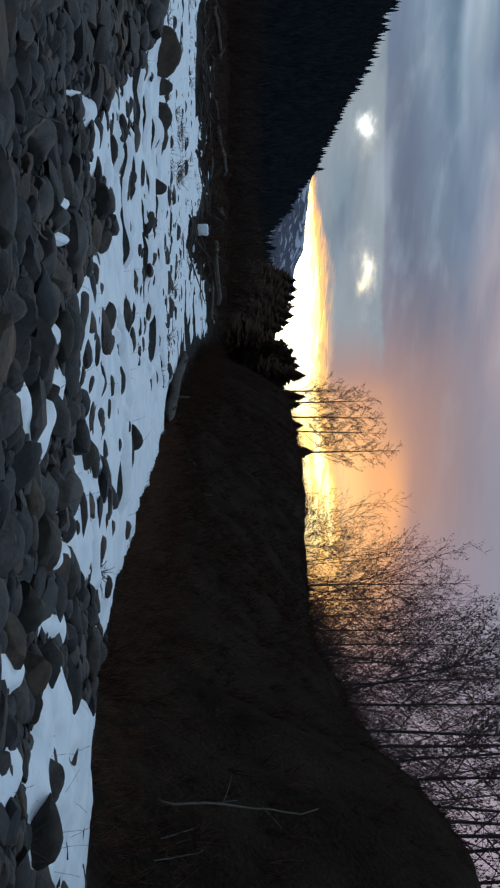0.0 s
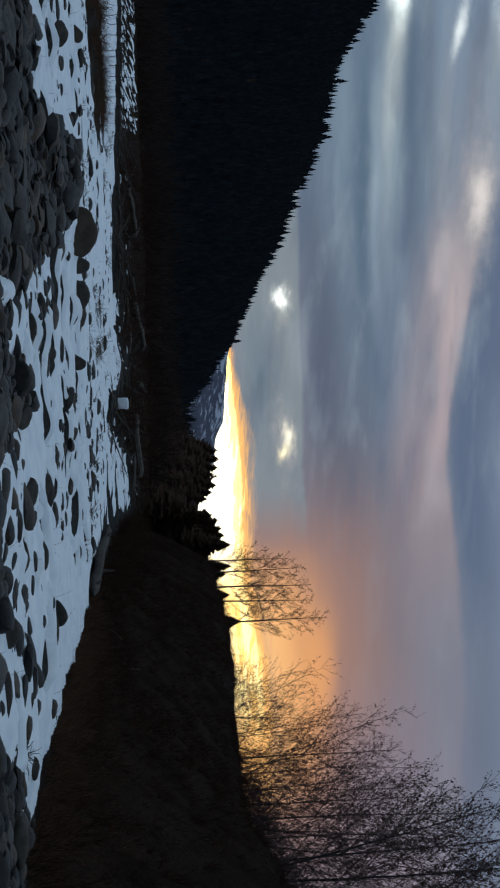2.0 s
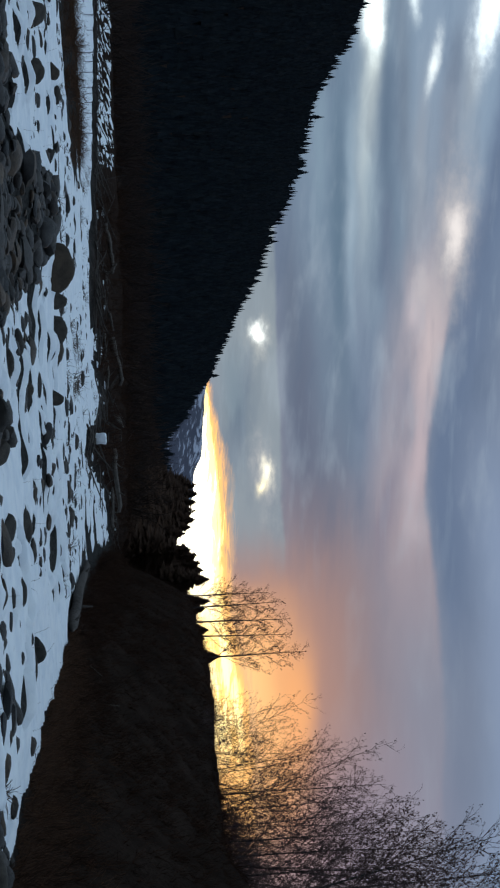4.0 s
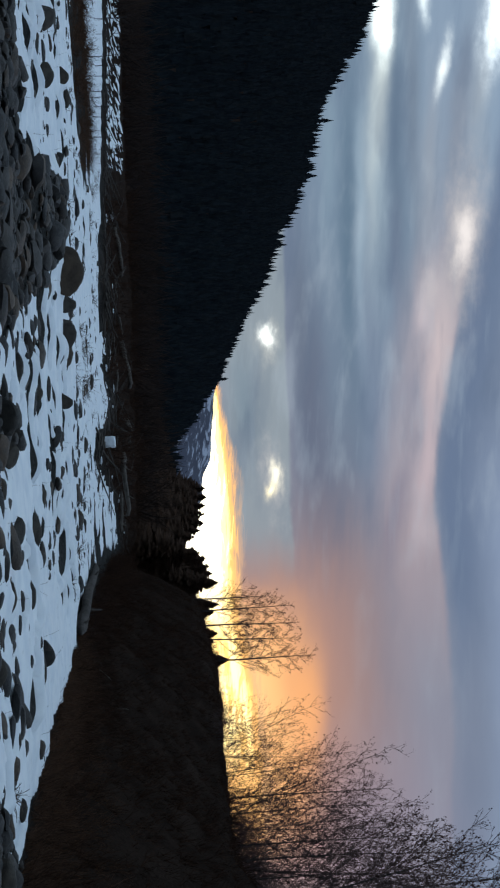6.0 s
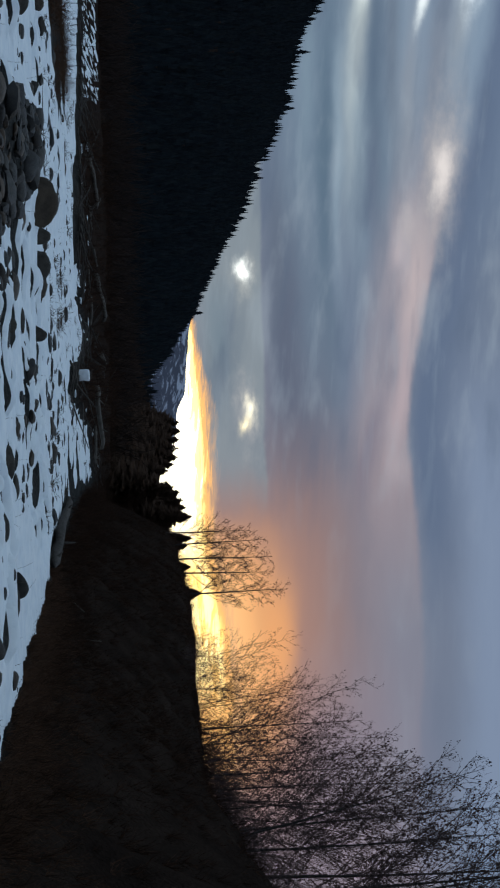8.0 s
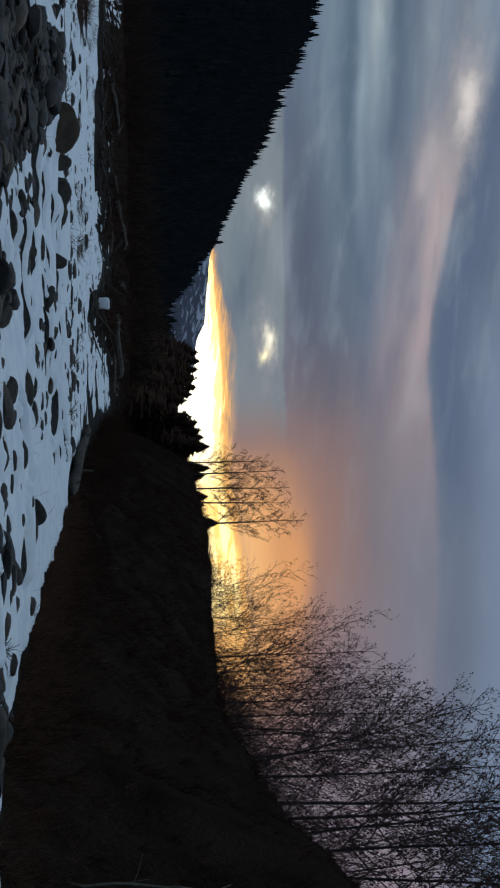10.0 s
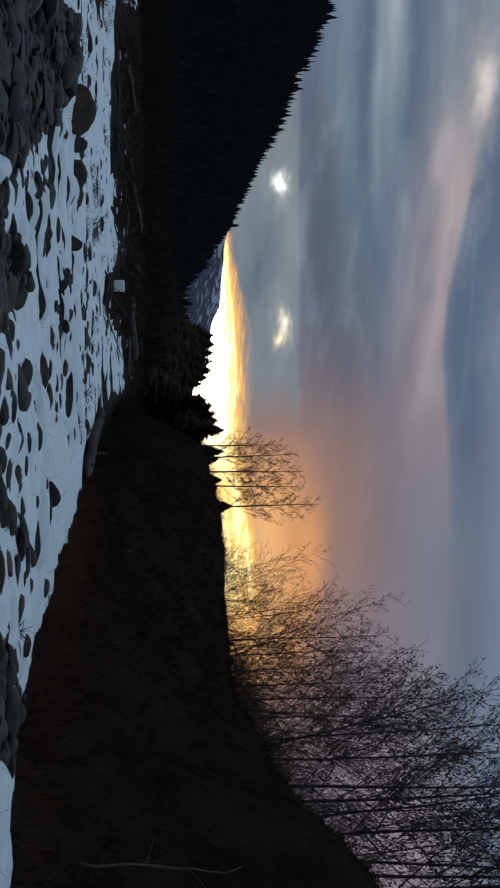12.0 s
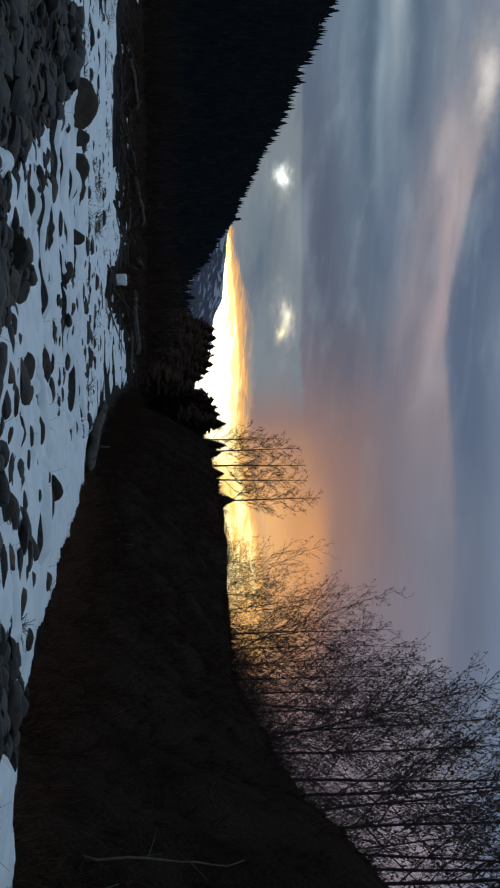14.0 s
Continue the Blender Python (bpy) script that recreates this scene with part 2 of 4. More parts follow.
def grainy(name, dark, light, scale, rough=0.85, relief=0.02, vary=0.0, moss=None, gloss=0.25):
    """A rough natural surface: grain and blotches in world size, each piece a little different."""
    m, n, bs = material(name)
    where = n.node("ShaderNodeTexCoord").outputs["Object"]
    blotch = n.noise(where, scale, 3.0)
    grain = n.noise(where, scale * 9, 6.0, 0.65)
    col = n.mix(n.ramp(n.add(n.mul(blotch, 0.6), n.mul(grain, 0.4)), 0.3, 0.7), dark, light)
    if moss:
        col = n.mix(n.mul(n.ramp(n.noise(where, scale * 2.3, 4.0), 0.52, 0.7), 0.6), col, moss)
    if vary:
        rnd = n.node("ShaderNodeObjectInfo").outputs["Random"]
        isl = n.node("ShaderNodeNewGeometry").outputs["Random Per Island"]
        pick = n.math("FRACT", n.add(rnd, isl))
        col = n.mix(vary, col, n.mix(pick, n.mix(1.0, col, (0.40, 0.42, 0.46), "MULTIPLY"), n.mix(1.0, col, (2.0, 1.9, 1.75), "MULTIPLY")))
        hue = n.math("FRACT", n.mul(pick, 7.31))
        col = n.mix(n.mul(n.ramp(hue, 0.55, 0.95), 0.9 * vary), col, n.mix(1.0, col, (1.35, 0.98, 0.66), "MULTIPLY"))
    n.put(bs.inputs["Base Color"], col)
    bs.inputs["Roughness"].default_value = rough
    bs.inputs["Specular IOR Level"].default_value = gloss
    bump(n, bs, grain, 0.6, relief)
    return m


STONE = grainy("river_stone", (0.010, 0.0096, 0.0098), (0.047, 0.043, 0.041), 4.0, 0.68, 0.03, 0.95, (0.045, 0.038, 0.031), 0.4)
BOULDER = grainy("boulder_stone", (0.020, 0.0182, 0.0160), (0.058, 0.050, 0.042), 2.5, 0.8, 0.02, 0.5, (0.040, 0.035, 0.028))
BARK = grainy("alder_bark", (0.022, 0.019, 0.018), (0.06, 0.052, 0.048), 8.0, 0.9, 0.01)
TWIG = grainy("alder_twig", (0.046, 0.027, 0.026), (0.10, 0.062, 0.056), 14.0, 0.9, 0.004)
LOG = grainy("driftwood", (0.045, 0.038, 0.032), (0.14, 0.12, 0.10), 3.0, 0.85, 0.02)
PALE = grainy("dead_stem", (0.09, 0.08, 0.065), (0.20, 0.18, 0.15), 6.0, 0.8, 0.006)
OLDLOG = grainy("old_driftwood", (0.028, 0.023, 0.020), (0.095, 0.080, 0.068), 4.0, 0.9, 0.04)
STALK = grainy("grass_stalk", (0.05, 0.04, 0.03), (0.10, 0.075, 0.055), 9.0, 0.9, 0.003, 0.5)
RUST = grainy("rusty_grass", (0.042, 0.026, 0.018), (0.112, 0.067, 0.047), 6.0, 0.95, 0.004, 0.6, None, 0.0)
# brush and thicket: dead-growth brown, reddened to stand in for sunset glare
BRUSH = grainy("dark_brush", (0.019, 0.0115, 0.0090), (0.055, 0.033, 0.0245), 3.0, 0.95, 0.01, 0.6, None, 0.0)
WOODS = grainy("dark_woods", (0.024, 0.0185, 0.0170), (0.050, 0.038, 0.034), 0.6, 0.95, 0.1, 0.5, None, 0.0)
THICKET = grainy("dark_thicket", (0.042, 0.027, 0.020), (0.084, 0.054, 0.040), 0.8, 0.95, 0.1, 0.3, None, 0.0)
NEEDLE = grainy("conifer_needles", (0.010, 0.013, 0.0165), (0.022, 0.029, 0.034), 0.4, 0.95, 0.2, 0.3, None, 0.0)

SNOW, n, bs = material("old_snow")
where = n.node("ShaderNodeTexCoord").outputs["Object"]
crust = n.noise(where, 2.2, 5.0)
grit = n.noise(where, 30.0, 5.0, 0.7)
dirt = n.noise(where, 6.5, 6.0, 0.7)
col = n.mix(n.ramp(crust, 0.3, 0.7), (0.72, 0.76, 0.80), (0.84, 0.86, 0.87))
col = n.mix(n.mul(n.ramp(dirt, 0.56, 0.78), 0.4), col, (0.34, 0.32, 0.29))
n.put(bs.inputs["Base Color"], col)
bs.inputs["Roughness"].default_value = 0.7
bs.inputs["Specular IOR Level"].default_value = 0.2
bump(n, bs, n.add(n.mul(crust, 0.8), n.mul(grit, 0.2)), 0.5, 0.05)

GROUND, n, bs = material("gravel_and_soil")
where = n.node("ShaderNodeTexCoord").outputs["Object"]
peb = n.node("ShaderNodeTexVoronoi", {"Scale": 14.0})
n.put(peb.inputs["Vector"], where)
big = n.noise(where, 0.7, 5.0)
grain = n.noise(where, 12.0, 6.0, 0.7)
gravel = n.mix(n.ramp(n.add(n.mul(grain, 0.6), n.mul(big, 0.4)), 0.35, 0.65), (0.018, 0.018, 0.018), (0.06, 0.058, 0.054))
# soil brown, warmed in the colour for the glare over the bank
soil = n.mix(n.ramp(n.add(n.mul(grain, 0.5), n.mul(big, 0.5)), 0.3, 0.7), (0.014, 0.0098, 0.0082), (0.042, 0.029, 0.023))
zone_node = n.node("ShaderNodeAttribute")
zone_node.attribute_name = "soil"
zone = zone_node.outputs["Fac"]
n.put(bs.inputs["Base Color"], n.mix(zone, gravel, soil))
bs.inputs["Roughness"].default_value = 0.95
bs.inputs["Specular IOR Level"].default_value = 0.0
bump(n, bs, n.add(grain, peb.outputs["Distance"]), 0.8, 0.05)

ROCKFACE, n, bs = material("mountain_rock_and_snow")
where = n.node("ShaderNodeTexCoord").outputs["Object"]
veins = n.noise(where, 0.028, 8.0, 0.68, 0.4)
high = n.node("ShaderNodeSeparateXYZ")
n.put(high.inputs[0], where)
cap = n.add(veins, n.mul(n.ramp(high.outputs[2], 60.0, 230.0), 0.12))
n.put(bs.inputs["Base Color"], n.mix(n.ramp(cap, 0.60, 0.68), (0.046, 0.050, 0.076), (0.36, 0.38, 0.45)))
bs.inputs["Roughness"].default_value = 0.95


# ---- shape of the land ----
def lattice(ix, iy, seed):
    h = (ix.astype(np.int64) * 374761393 + iy.astype(np.int64) * 668265263 + seed * 974634777) & 0xFFFFFFFF
    h = ((h ^ (h >> 13)) * 1274126177) & 0xFFFFFFFF
    return ((h ^ (h >> 16)) & 0xFFFF) / 32767.5 - 1.0


def rough(x, y, size, seed=1, octaves=4, gain=0.5):
    """Smooth noise, about -1 to 1, over the plan; size: metres from bump to bump."""
    x, y = np.asarray(x, float) / size, np.asarray(y, float) / size
    total, amp, norm = 0.0, 1.0, 0.0
    for k in range(octaves):
        ix, iy = np.floor(x), np.floor(y)
        fx, fy = x - ix, y - iy
        fx, fy = fx * fx * (3 - 2 * fx), fy * fy * (3 - 2 * fy)
        a, b = lattice(ix, iy, seed + k), lattice(ix + 1, iy, seed + k)
        c, d = lattice(ix, iy + 1, seed + k), lattice(ix + 1, iy + 1, seed + k)
        total = total + amp * ((a * (1 - fx) + b * fx) * (1 - fy) + (c * (1 - fx) + d * fx) * fy)
        norm, amp = norm + amp, amp * gain
        x, y = x * 2.03 + 17.1, y * 2.03 - 9.7
    return total / norm * 1.5


def step(x, lo, hi):
    t = np.clip((np.asarray(x, float) - lo) / (hi - lo), 0, 1)
    return t * t * (3 - 2 * t)


# the bank beside the bar: foot and crest, x over y, and its height
FOOT_Y = [-200, 0, 8, 13, 15.9, 16.5, 17.6, 20.6, 25.8, 34.4, 51.6, 75, 137, 220, 400, 5000]
FOOT_X = [14, 10, 8.6, 6.6, 4.9, 3.74, 2.92, 2.19, 1.2, -0.33, -2.56, -4.9, -10, -18, -46, -700]
CREST_Y = [-200, 0, 10, 21, 26, 29, 38, 45, 51, 58, 75, 137, 220, 400, 5000]
CREST_X = [22, 15, 9.5, 6.5, 6.5, 6.6, 6.8, 6.6, 5.4, 3.4, 1.0, -4, -11, -36, -640]
CREST_AT = [-200, 0, 10, 20.8, 22, 23.7, 25, 26, 27.5, 30.4, 34.5, 38, 43, 48, 53, 57, 66, 75, 137, 220, 400, 5000]
CREST_Z = [5.6, 5.5, 5.5, 5.38, 5.40, 5.34, 5.12, 4.98, 4.82, 4.64, 4.40, 4.36, 4.34, 4.48, 4.65, 4.76, 5.22, 5.6, 7.6, 9.5, 13, 13]
# the far shore: distance by direction
SHORE_AZ = [-90, -45, -30, -25.6, -19, -14.7, -13.2, -12.5, -11.6, -10.4, -9.3, -8.9, -7.9, -7.0, -6.5, -4.9, -4.2, 0, 90]
SHORE_R = [320, 230, 160, 138, 92, 75, 76, 91, 74, 99, 82, 60, 58, 77, 100, 113, 128, 200, 300]
# skyline of the wooded hill: height over the level (degrees) by direction
# past -40 and 26 degrees: unseen land, added to block low sky light
HILL_AZ = [-180, -120, -60, -40, -30, -25.3, -24, -23, -21.5, -20, -18.9, -17.6, -16.2, -14.85, -13.96, -12.94, -11.47, -10.8, -9.5, -8.2, -6.5, 26, 60, 180]
HILL_EL = [17.0, 17.0, 14.0, 13.0, 11.0, 9.6, 9.15, 8.5, 7.65, 7.5, 7.22, 6.62, 6.1, 5.58, 5.0, 4.45, 3.68, 3.25, 2.35, 1.1, 0.0, 0.0, 15.0, 17.0]
HILL_R = 1200.0


def foot(y):
    return np.interp(y, FOOT_Y, FOOT_X)


def bank(x, y):
    """0 on the bar, 1 on top of the near bank."""
    f = foot(y) + 0.25 * rough(x, y, 2.2, 31)
    return np.clip((x - f) / (np.interp(y, CREST_Y, CREST_X) - foot(y)), 0, 1)


def beyond(x, y):
    """Metres past the far shore."""
    return np.hypot(x, y) - np.interp(np.degrees(np.arctan2(x, y)), SHORE_AZ, SHORE_R) + 1.5 * rough(x, y, 5, 41)


def cobbles(x, y):
    """Humps of half-buried stones on the bar."""
    h = np.clip(rough(x * 1.15, y * 0.95, 0.85, 131, 2) - 0.2, 0, 1) ** 0.8
    grouped = step(rough(x, y, 5.5, 137, 2), -0.15, 0.35) * step(foot(y) - x, 0.4, 1.6)
    r = np.hypot(x, y)
    return 0.17 * h * grouped * step(r, 15, 19) * (1 - 0.6 * step(r, 32, 44)) * (1 - step(r, 58, 75))


def land(x, y):
    x, y = np.asarray(x, float), np.asarray(y, float)
    r = np.hypot(x, y)
    az = np.degrees(np.arctan2(x, y))
    z = 0.07 * rough(x, y, 5.0, 3, 3) + 0.02 * rough(x, y, 0.9, 5, 2)
    z = z * np.clip(r / 6, 0, 1)
    b = bank(x, y)
    z = z + cobbles(x, y) * (1 - step(b, 0.0, 0.02))
    lip = step(b, 0.2, 1.0) * 0.82 + np.minimum(1, b * 1.9) * 0.18
    z = z + np.interp(y, CREST_AT, CREST_Z) * lip + 0.14 * step(b, 0.05, 0.4) * rough(x, y, 1.4, 51, 4)
    # far shore: a low ledge, then flat woods
    over = beyond(x, y)
    z = z + (0.35 * step(over, 0, 2.0) + 1.25 * step(over, 3, 34) + 1.5 * step(over, 40, 200)) * (1 - step(b, 0.0, 0.3))
    # heap of cobbles
    z = z + 0.28 * np.exp(-(((az + 17.7) / 1.9) ** 4 + ((r - 28.5) / 5) ** 4))
    z = z + 0.25 * step(over, 1, 10) * rough(x, y, 4.0, 61, 4)
    # hill, and the added unseen rise around the camera
    rise = HILL_R * np.tan(np.radians(np.interp(az, HILL_AZ, HILL_EL))) - 12
    climb = np.clip((r - 320) / (HILL_R - 320), 0, 1) ** 1.15
    z = z + np.maximum(rise, 0) * climb + 6 * climb * rough(x, y, 150, 71, 3)
    return z


# near edge of the snow: distance by direction
EDGE_AZ = [-40, -32, -25, -23, -21, -20, -19.6, -19.2, -18.5, -17.5, -16.6, -16.0, -15.5, -14.8, -13.6, -12.5, -11, -10, -9.2, -8, -7, -5.8, -4.4, -3.3, -1.5, 0.4, 2.65, 4, 5.4, 6.6, 8, 9.5, 10.8, 13, 17, 25]
EDGE_R = [22, 20, 21, 22, 20, 21.5, 25, 35, 37, 36.5, 35.5, 30, 26, 24.5, 19.8, 16.9, 17.3, 20, 21, 18.8, 16.7, 15.7, 15.3, 16.4, 17, 16.2, 15, 14.8, 16, 18.3, 19.6, 18.6, 16.4, 16.2, 15.6, 15]
# smaller drifts between the stones on the near side: direction, distance, half widths
DRIFTS = [(-13.3, 16.6, 0.4, 0.9), (-13.9, 15.3, 0.22, 0.5), (11.3, 14.8, 1.1, 1.2), (4.6, 13.7, 0.8, 0.8), (-4.3, 13.4, 0.9, 1.0), (-2.4, 13.7, 1.3, 1.2), (-1.9, 10.7, 0.9, 0.6), (-0.5, 12.3, 1.0, 0.9), (2.2, 13.6, 0.8, 0.9),
          (7.2, 13.3, 0.9, 1.3), (10.0, 13.0, 1.4, 1.1), (9.0, 10.6, 0.9, 0.6), (13.3, 13.2, 1.5, 2.2), (16.2, 13.4, 2.0, 1.8), (-9.6, 14.2, 0.35, 0.5), (-8.2, 14.3, 0.3, 0.4)]


def snow_depth(x, y):
    """Thickness of the snow; below nought there is none."""
    r, az = np.hypot(x, y), np.degrees(np.arctan2(x, y))
    past = r - np.interp(az, EDGE_AZ, EDGE_R)
    d = 0.085 * np.clip(past / (0.09 * r) + 0.3, -0.85, 1.0)
    torn = np.clip(1 + 1.1 * rough(x, y, 0.75, 141, 3), 0.5, 3)
    for a0, r0, da, dr in DRIFTS:
        q = (((az - a0) / da) ** 2 + ((r - r0) / dr) ** 2) * torn
        d = d + 0.17 * np.exp(-q ** 1.5)
    d = d + 0.052 * rough(x * 0.6, y, 1.7, 81, 3) + 0.022 * rough(x, y, 0.6, 85, 3) + 0.012 * rough(x, y, 0.22, 86, 2)
    d = d - 0.11 * step(rough(x * 0.7, y, 1.3, 87, 4), 0.12, 0.5) * step(r, 34, 46)
    # bare on the steep near sides of the humps
    k = 1 - 0.16 / np.maximum(r, 1)
    face = (cobbles(x, y) - cobbles(x * k, y * k)) / 0.16
    d = d - 0.22 * step(face, 0.07, 0.17)
    d = d - 0.35 * step(bank(x, y), 0.0, 0.03)
    # bare gravel margin under the bank, and a broken patch where the bar meets the far shore
    d = d - 0.16 * (1 - step(foot(y) - x + 0.5 * rough(x, y, 2.5, 97, 3), 0.5, 1.3)) * step(y, 33, 37)
    d = d - 0.15 * step(rough(x * 0.7, y * 0.5, 1.6, 98, 3), -0.25, 0.2) * np.exp(-(((az + 4.9) / 1.3) ** 4 + ((r - 60) / 17) ** 4))
    over = beyond(x, y)
    gap = step(over, -0.8, 0.2)
    # the far bank keeps broken snow on its open part
    spotted = -0.02 + 0.15 * rough(az * 37.0, over * 1.3, 0.8, 88, 3, 0.8)
    keepers = step(over, 3.5, 5.0) * (1 - step(over, 26, 34)) * step(-az, 18.4, 19.6)
    d = np.where(gap > 0.02, d * (1 - gap) - 0.2 * gap, d)
    d = d * (1 - keepers) + spotted * keepers
    # bare grassy hollow
    hollow = np.exp(-(((az + 23.6) / 4.2) ** 4 + ((r - 0.1 * (az + 23.6) * 5 - 60) / 10.5) ** 4))
    d = d - 0.24 * hollow * (1 + 0.5 * rough(x, y, 3.0, 92, 3))
    return np.clip(d, -0.2, 0.17)


def mesh_object(name, verts, faces, mat, parent=None, smooth=True):
    me = bpy.data.meshes.new(name)
    me.from_pydata(np.asarray(verts).tolist(), [], np.asarray(faces).tolist() if not isinstance(faces, list) else faces)
    if mat:
        me.materials.append(mat)
    if smooth:
        me.shade_smooth()
    ob = new(name, me)
    if parent:
        ob.parent = parent
    return ob


def part(name, bm, mat, parent, label=""):
    me = bpy.data.meshes.new(name)
    bm.to_mesh(me)
    bm.free()
    me.materials.append(mat)
    me.shade_smooth()
    ob = new(name, me)
    ob.parent = parent
    return tagged(ob, label) if label else ob


def fan(azimuths, radii):
    a, r = np.meshgrid(np.radians(azimuths), radii)
    x, y = (r * np.sin(a)).ravel() - 0.2, (r * np.cos(a)).ravel() - 0.3
    na, nr = len(azimuths), len(radii)
    i = (np.arange(nr - 1)[:, None] * na + np.arange(na - 1)[None, :]).ravel()
    return x, y, np.stack([i, i + 1, i + na + 1, i + na], 1)


ways = np.concatenate([np.arange(-180, -60, 5), np.arange(-60, -34, 1.0), np.arange(-34, 26, 0.2), np.arange(26, 60, 1.0), np.arange(60, 181, 5)])
reach = np.concatenate([[0.02, 1, 2, 4, 6, 7.5], np.geomspace(8.5, 48, 300), np.geomspace(48.5, 160, 90), np.geomspace(164, 4800, 70)])
gx, gy, gf = fan(ways, reach)
ground = mesh_object("ground", np.stack([gx, gy, land(gx, gy)], 1), gf, GROUND)
soil_mask = np.clip(step(bank(gx, gy), 0.0, 0.06) + step(beyond(gx, gy), 0, 3), 0, 1)
attr = ground.data.attributes.new("soil", "FLOAT", "POINT")
attr.data.foreach_set("value", soil_mask)
tagged(ground, "dark gravel river bar running into brown soil banks", "ground", kind="structure")

sx, sy, sf = fan(np.concatenate([np.arange(-70, -32, 1.0), np.arange(-32, 24, 0.15), np.arange(24, 50, 1.0)]),
                 np.concatenate([np.geomspace(8.0, 60, 420), np.geomspace(60.4, 190, 130)]))
sz = snow_depth(sx, sy)
keep = (sz[sf] > -0.04).any(1)
snow = mesh_object("snow", np.stack([sx, sy, land(sx, sy) + sz], 1), sf[keep], SNOW)
tagged(snow, "patchy old white snow lying over river stones", "snow", kind="structure")

# distant mountain with snow in its gullies
mx, my, mf = fan(np.arange(-16, 3, 0.12), np.linspace(3240, 4360, 29))
maz, mr = np.degrees(np.arctan2(mx, my)), np.hypot(mx, my)
crest = np.interp(maz, [-16, -12, -10.9, -10.3, -9.6, -8.7, -7.8, -7.1, -6.6, -6.2, -5.4, -4.0, -1.5, 3], [3.2, 3.4, 3.45, 3.3, 3.24, 3.14, 3.08, 2.8, 2.65, 2.7, 2.2, 1.7, 1.2, 0.4])
spine = np.clip(1 - np.abs(mr - 3800) / 560, 0, 1) ** 0.8
mz = np.tan(np.radians(crest)) * 3800 * spine + 26 * (1 - spine) * rough(mx, my, 160, 91, 5) + 4 * rough(mx, my, 60, 93, 3)
mountain = mesh_object("mountain", np.stack([mx, my, mz], 1), mf, ROCKFACE)
tagged(mountain, "distant bluish mountain ridge streaked with snow", "mountain", kind="structure")


# ---- stones ----
def stone_shape(seed, sub, angular):
    bm = bmesh.new()
    bmesh.ops.create_icosphere(bm, subdivisions=sub, radius=1.0)
    rnd = random.Random(seed)
    cuts = [(Vector((rnd.gauss(0, 1), rnd.gauss(0, 1), rnd.gauss(0, 0.8))).normalized(), rnd.uniform(0.44, 0.78)) for _ in range(angular)]
    off = Vector((rnd.uniform(-50, 50), rnd.uniform(-50, 50), rnd.uniform(-50, 50)))
    for v in bm.verts:
        p = v.co * (1 + 0.22 * noise.noise(v.co * 0.9 + off) + 0.10 * noise.noise(v.co * 2.4 + off) + 0.04 * noise.noise(v.co * 6.0 + off))
        for nrm, d in cuts:
            over = p.dot(nrm) - d
            if over > 0:
                p = p - nrm * over * 0.93
        v.co = p
    me = bpy.data.meshes.new("stone")
    bm.to_mesh(me)
    bm.free()
    me.shade_smooth()
    me.set_sharp_from_angle(angle=radians(40))
    return me


STONES = [stone_shape(100 + k, 3 if k < 8 else 2, 5 + k % 4) for k in range(14)]
for me in STONES:
    me.materials.append(STONE)
COARSE = [stone_shape(200 + k, 2, 3 + k % 3) for k in range(8)]
SHAPES = {}
for me in STONES + COARSE:
    co = np.array([v.co[:] for v in me.vertices])
    SHAPES[me] = (co, np.array([p.vertices[:] for p in me.polygons]))
BOULDERS = [stone_shape(300 + k, 3, 5 + k % 4) for k in range(8)]
for me in BOULDERS:
    me.materials.append(BOULDER)

taken = {}


def free_spot(x, y, r, squeeze=0.8):
    cx, cy = int(x // 1.0), int(y // 1.0)
    for i in range(cx - 2, cx + 3):
        for j in range(cy - 2, cy + 3):
            for ax, ay, ar in taken.get((i, j), ()):
                if (ax - x) ** 2 + (ay - y) ** 2 < ((ar + r) * squeeze) ** 2:
                    return False
    return True


def take(x, y, r):
    taken.setdefault((int(x // 1.0), int(y // 1.0)), []).append((x, y, r))


def rest(x, y):
    return float(land(x, y))


# boulders and large stones that stand out: x, y, width, height
FAR_STONES = [
    (-5.77, 31.76, 0.36, 0.26), (-4.46, 23.69, 0.27, 0.14), (-5.08, 26.61, 0.49, 0.08), (-2.8, 24.8, 0.45, 0.1), (-1.76, 24.09, 0.44, 0.12),
    (-2.25, 30.74, 0.37, 0.17), (-2.61, 27.68, 0.45, 0.08), (-8.39, 30.36, 1.07, 0.5), (-8.1, 31.94, 0.45, 0.33), (-7.16, 31.01, 0.64, 0.34),
    (-7.05, 32.74, 0.56, 0.24), (-4.32, 28.3, 0.75, 0.25), (-0.11, 24.12, 0.39, 0.24), (0.17, 23.59, 0.47, 0.09), (-13.04, 27.62, 0.61, 0.31),
    (-10.64, 24.99, 0.44, 0.22), (-14.51, 34.08, 0.44, 0.21), (-14.63, 35.84, 0.54, 0.15), (-10.11, 30.17, 0.38, 0.18), (-11.36, 31.49, 0.4, 0.21),
]
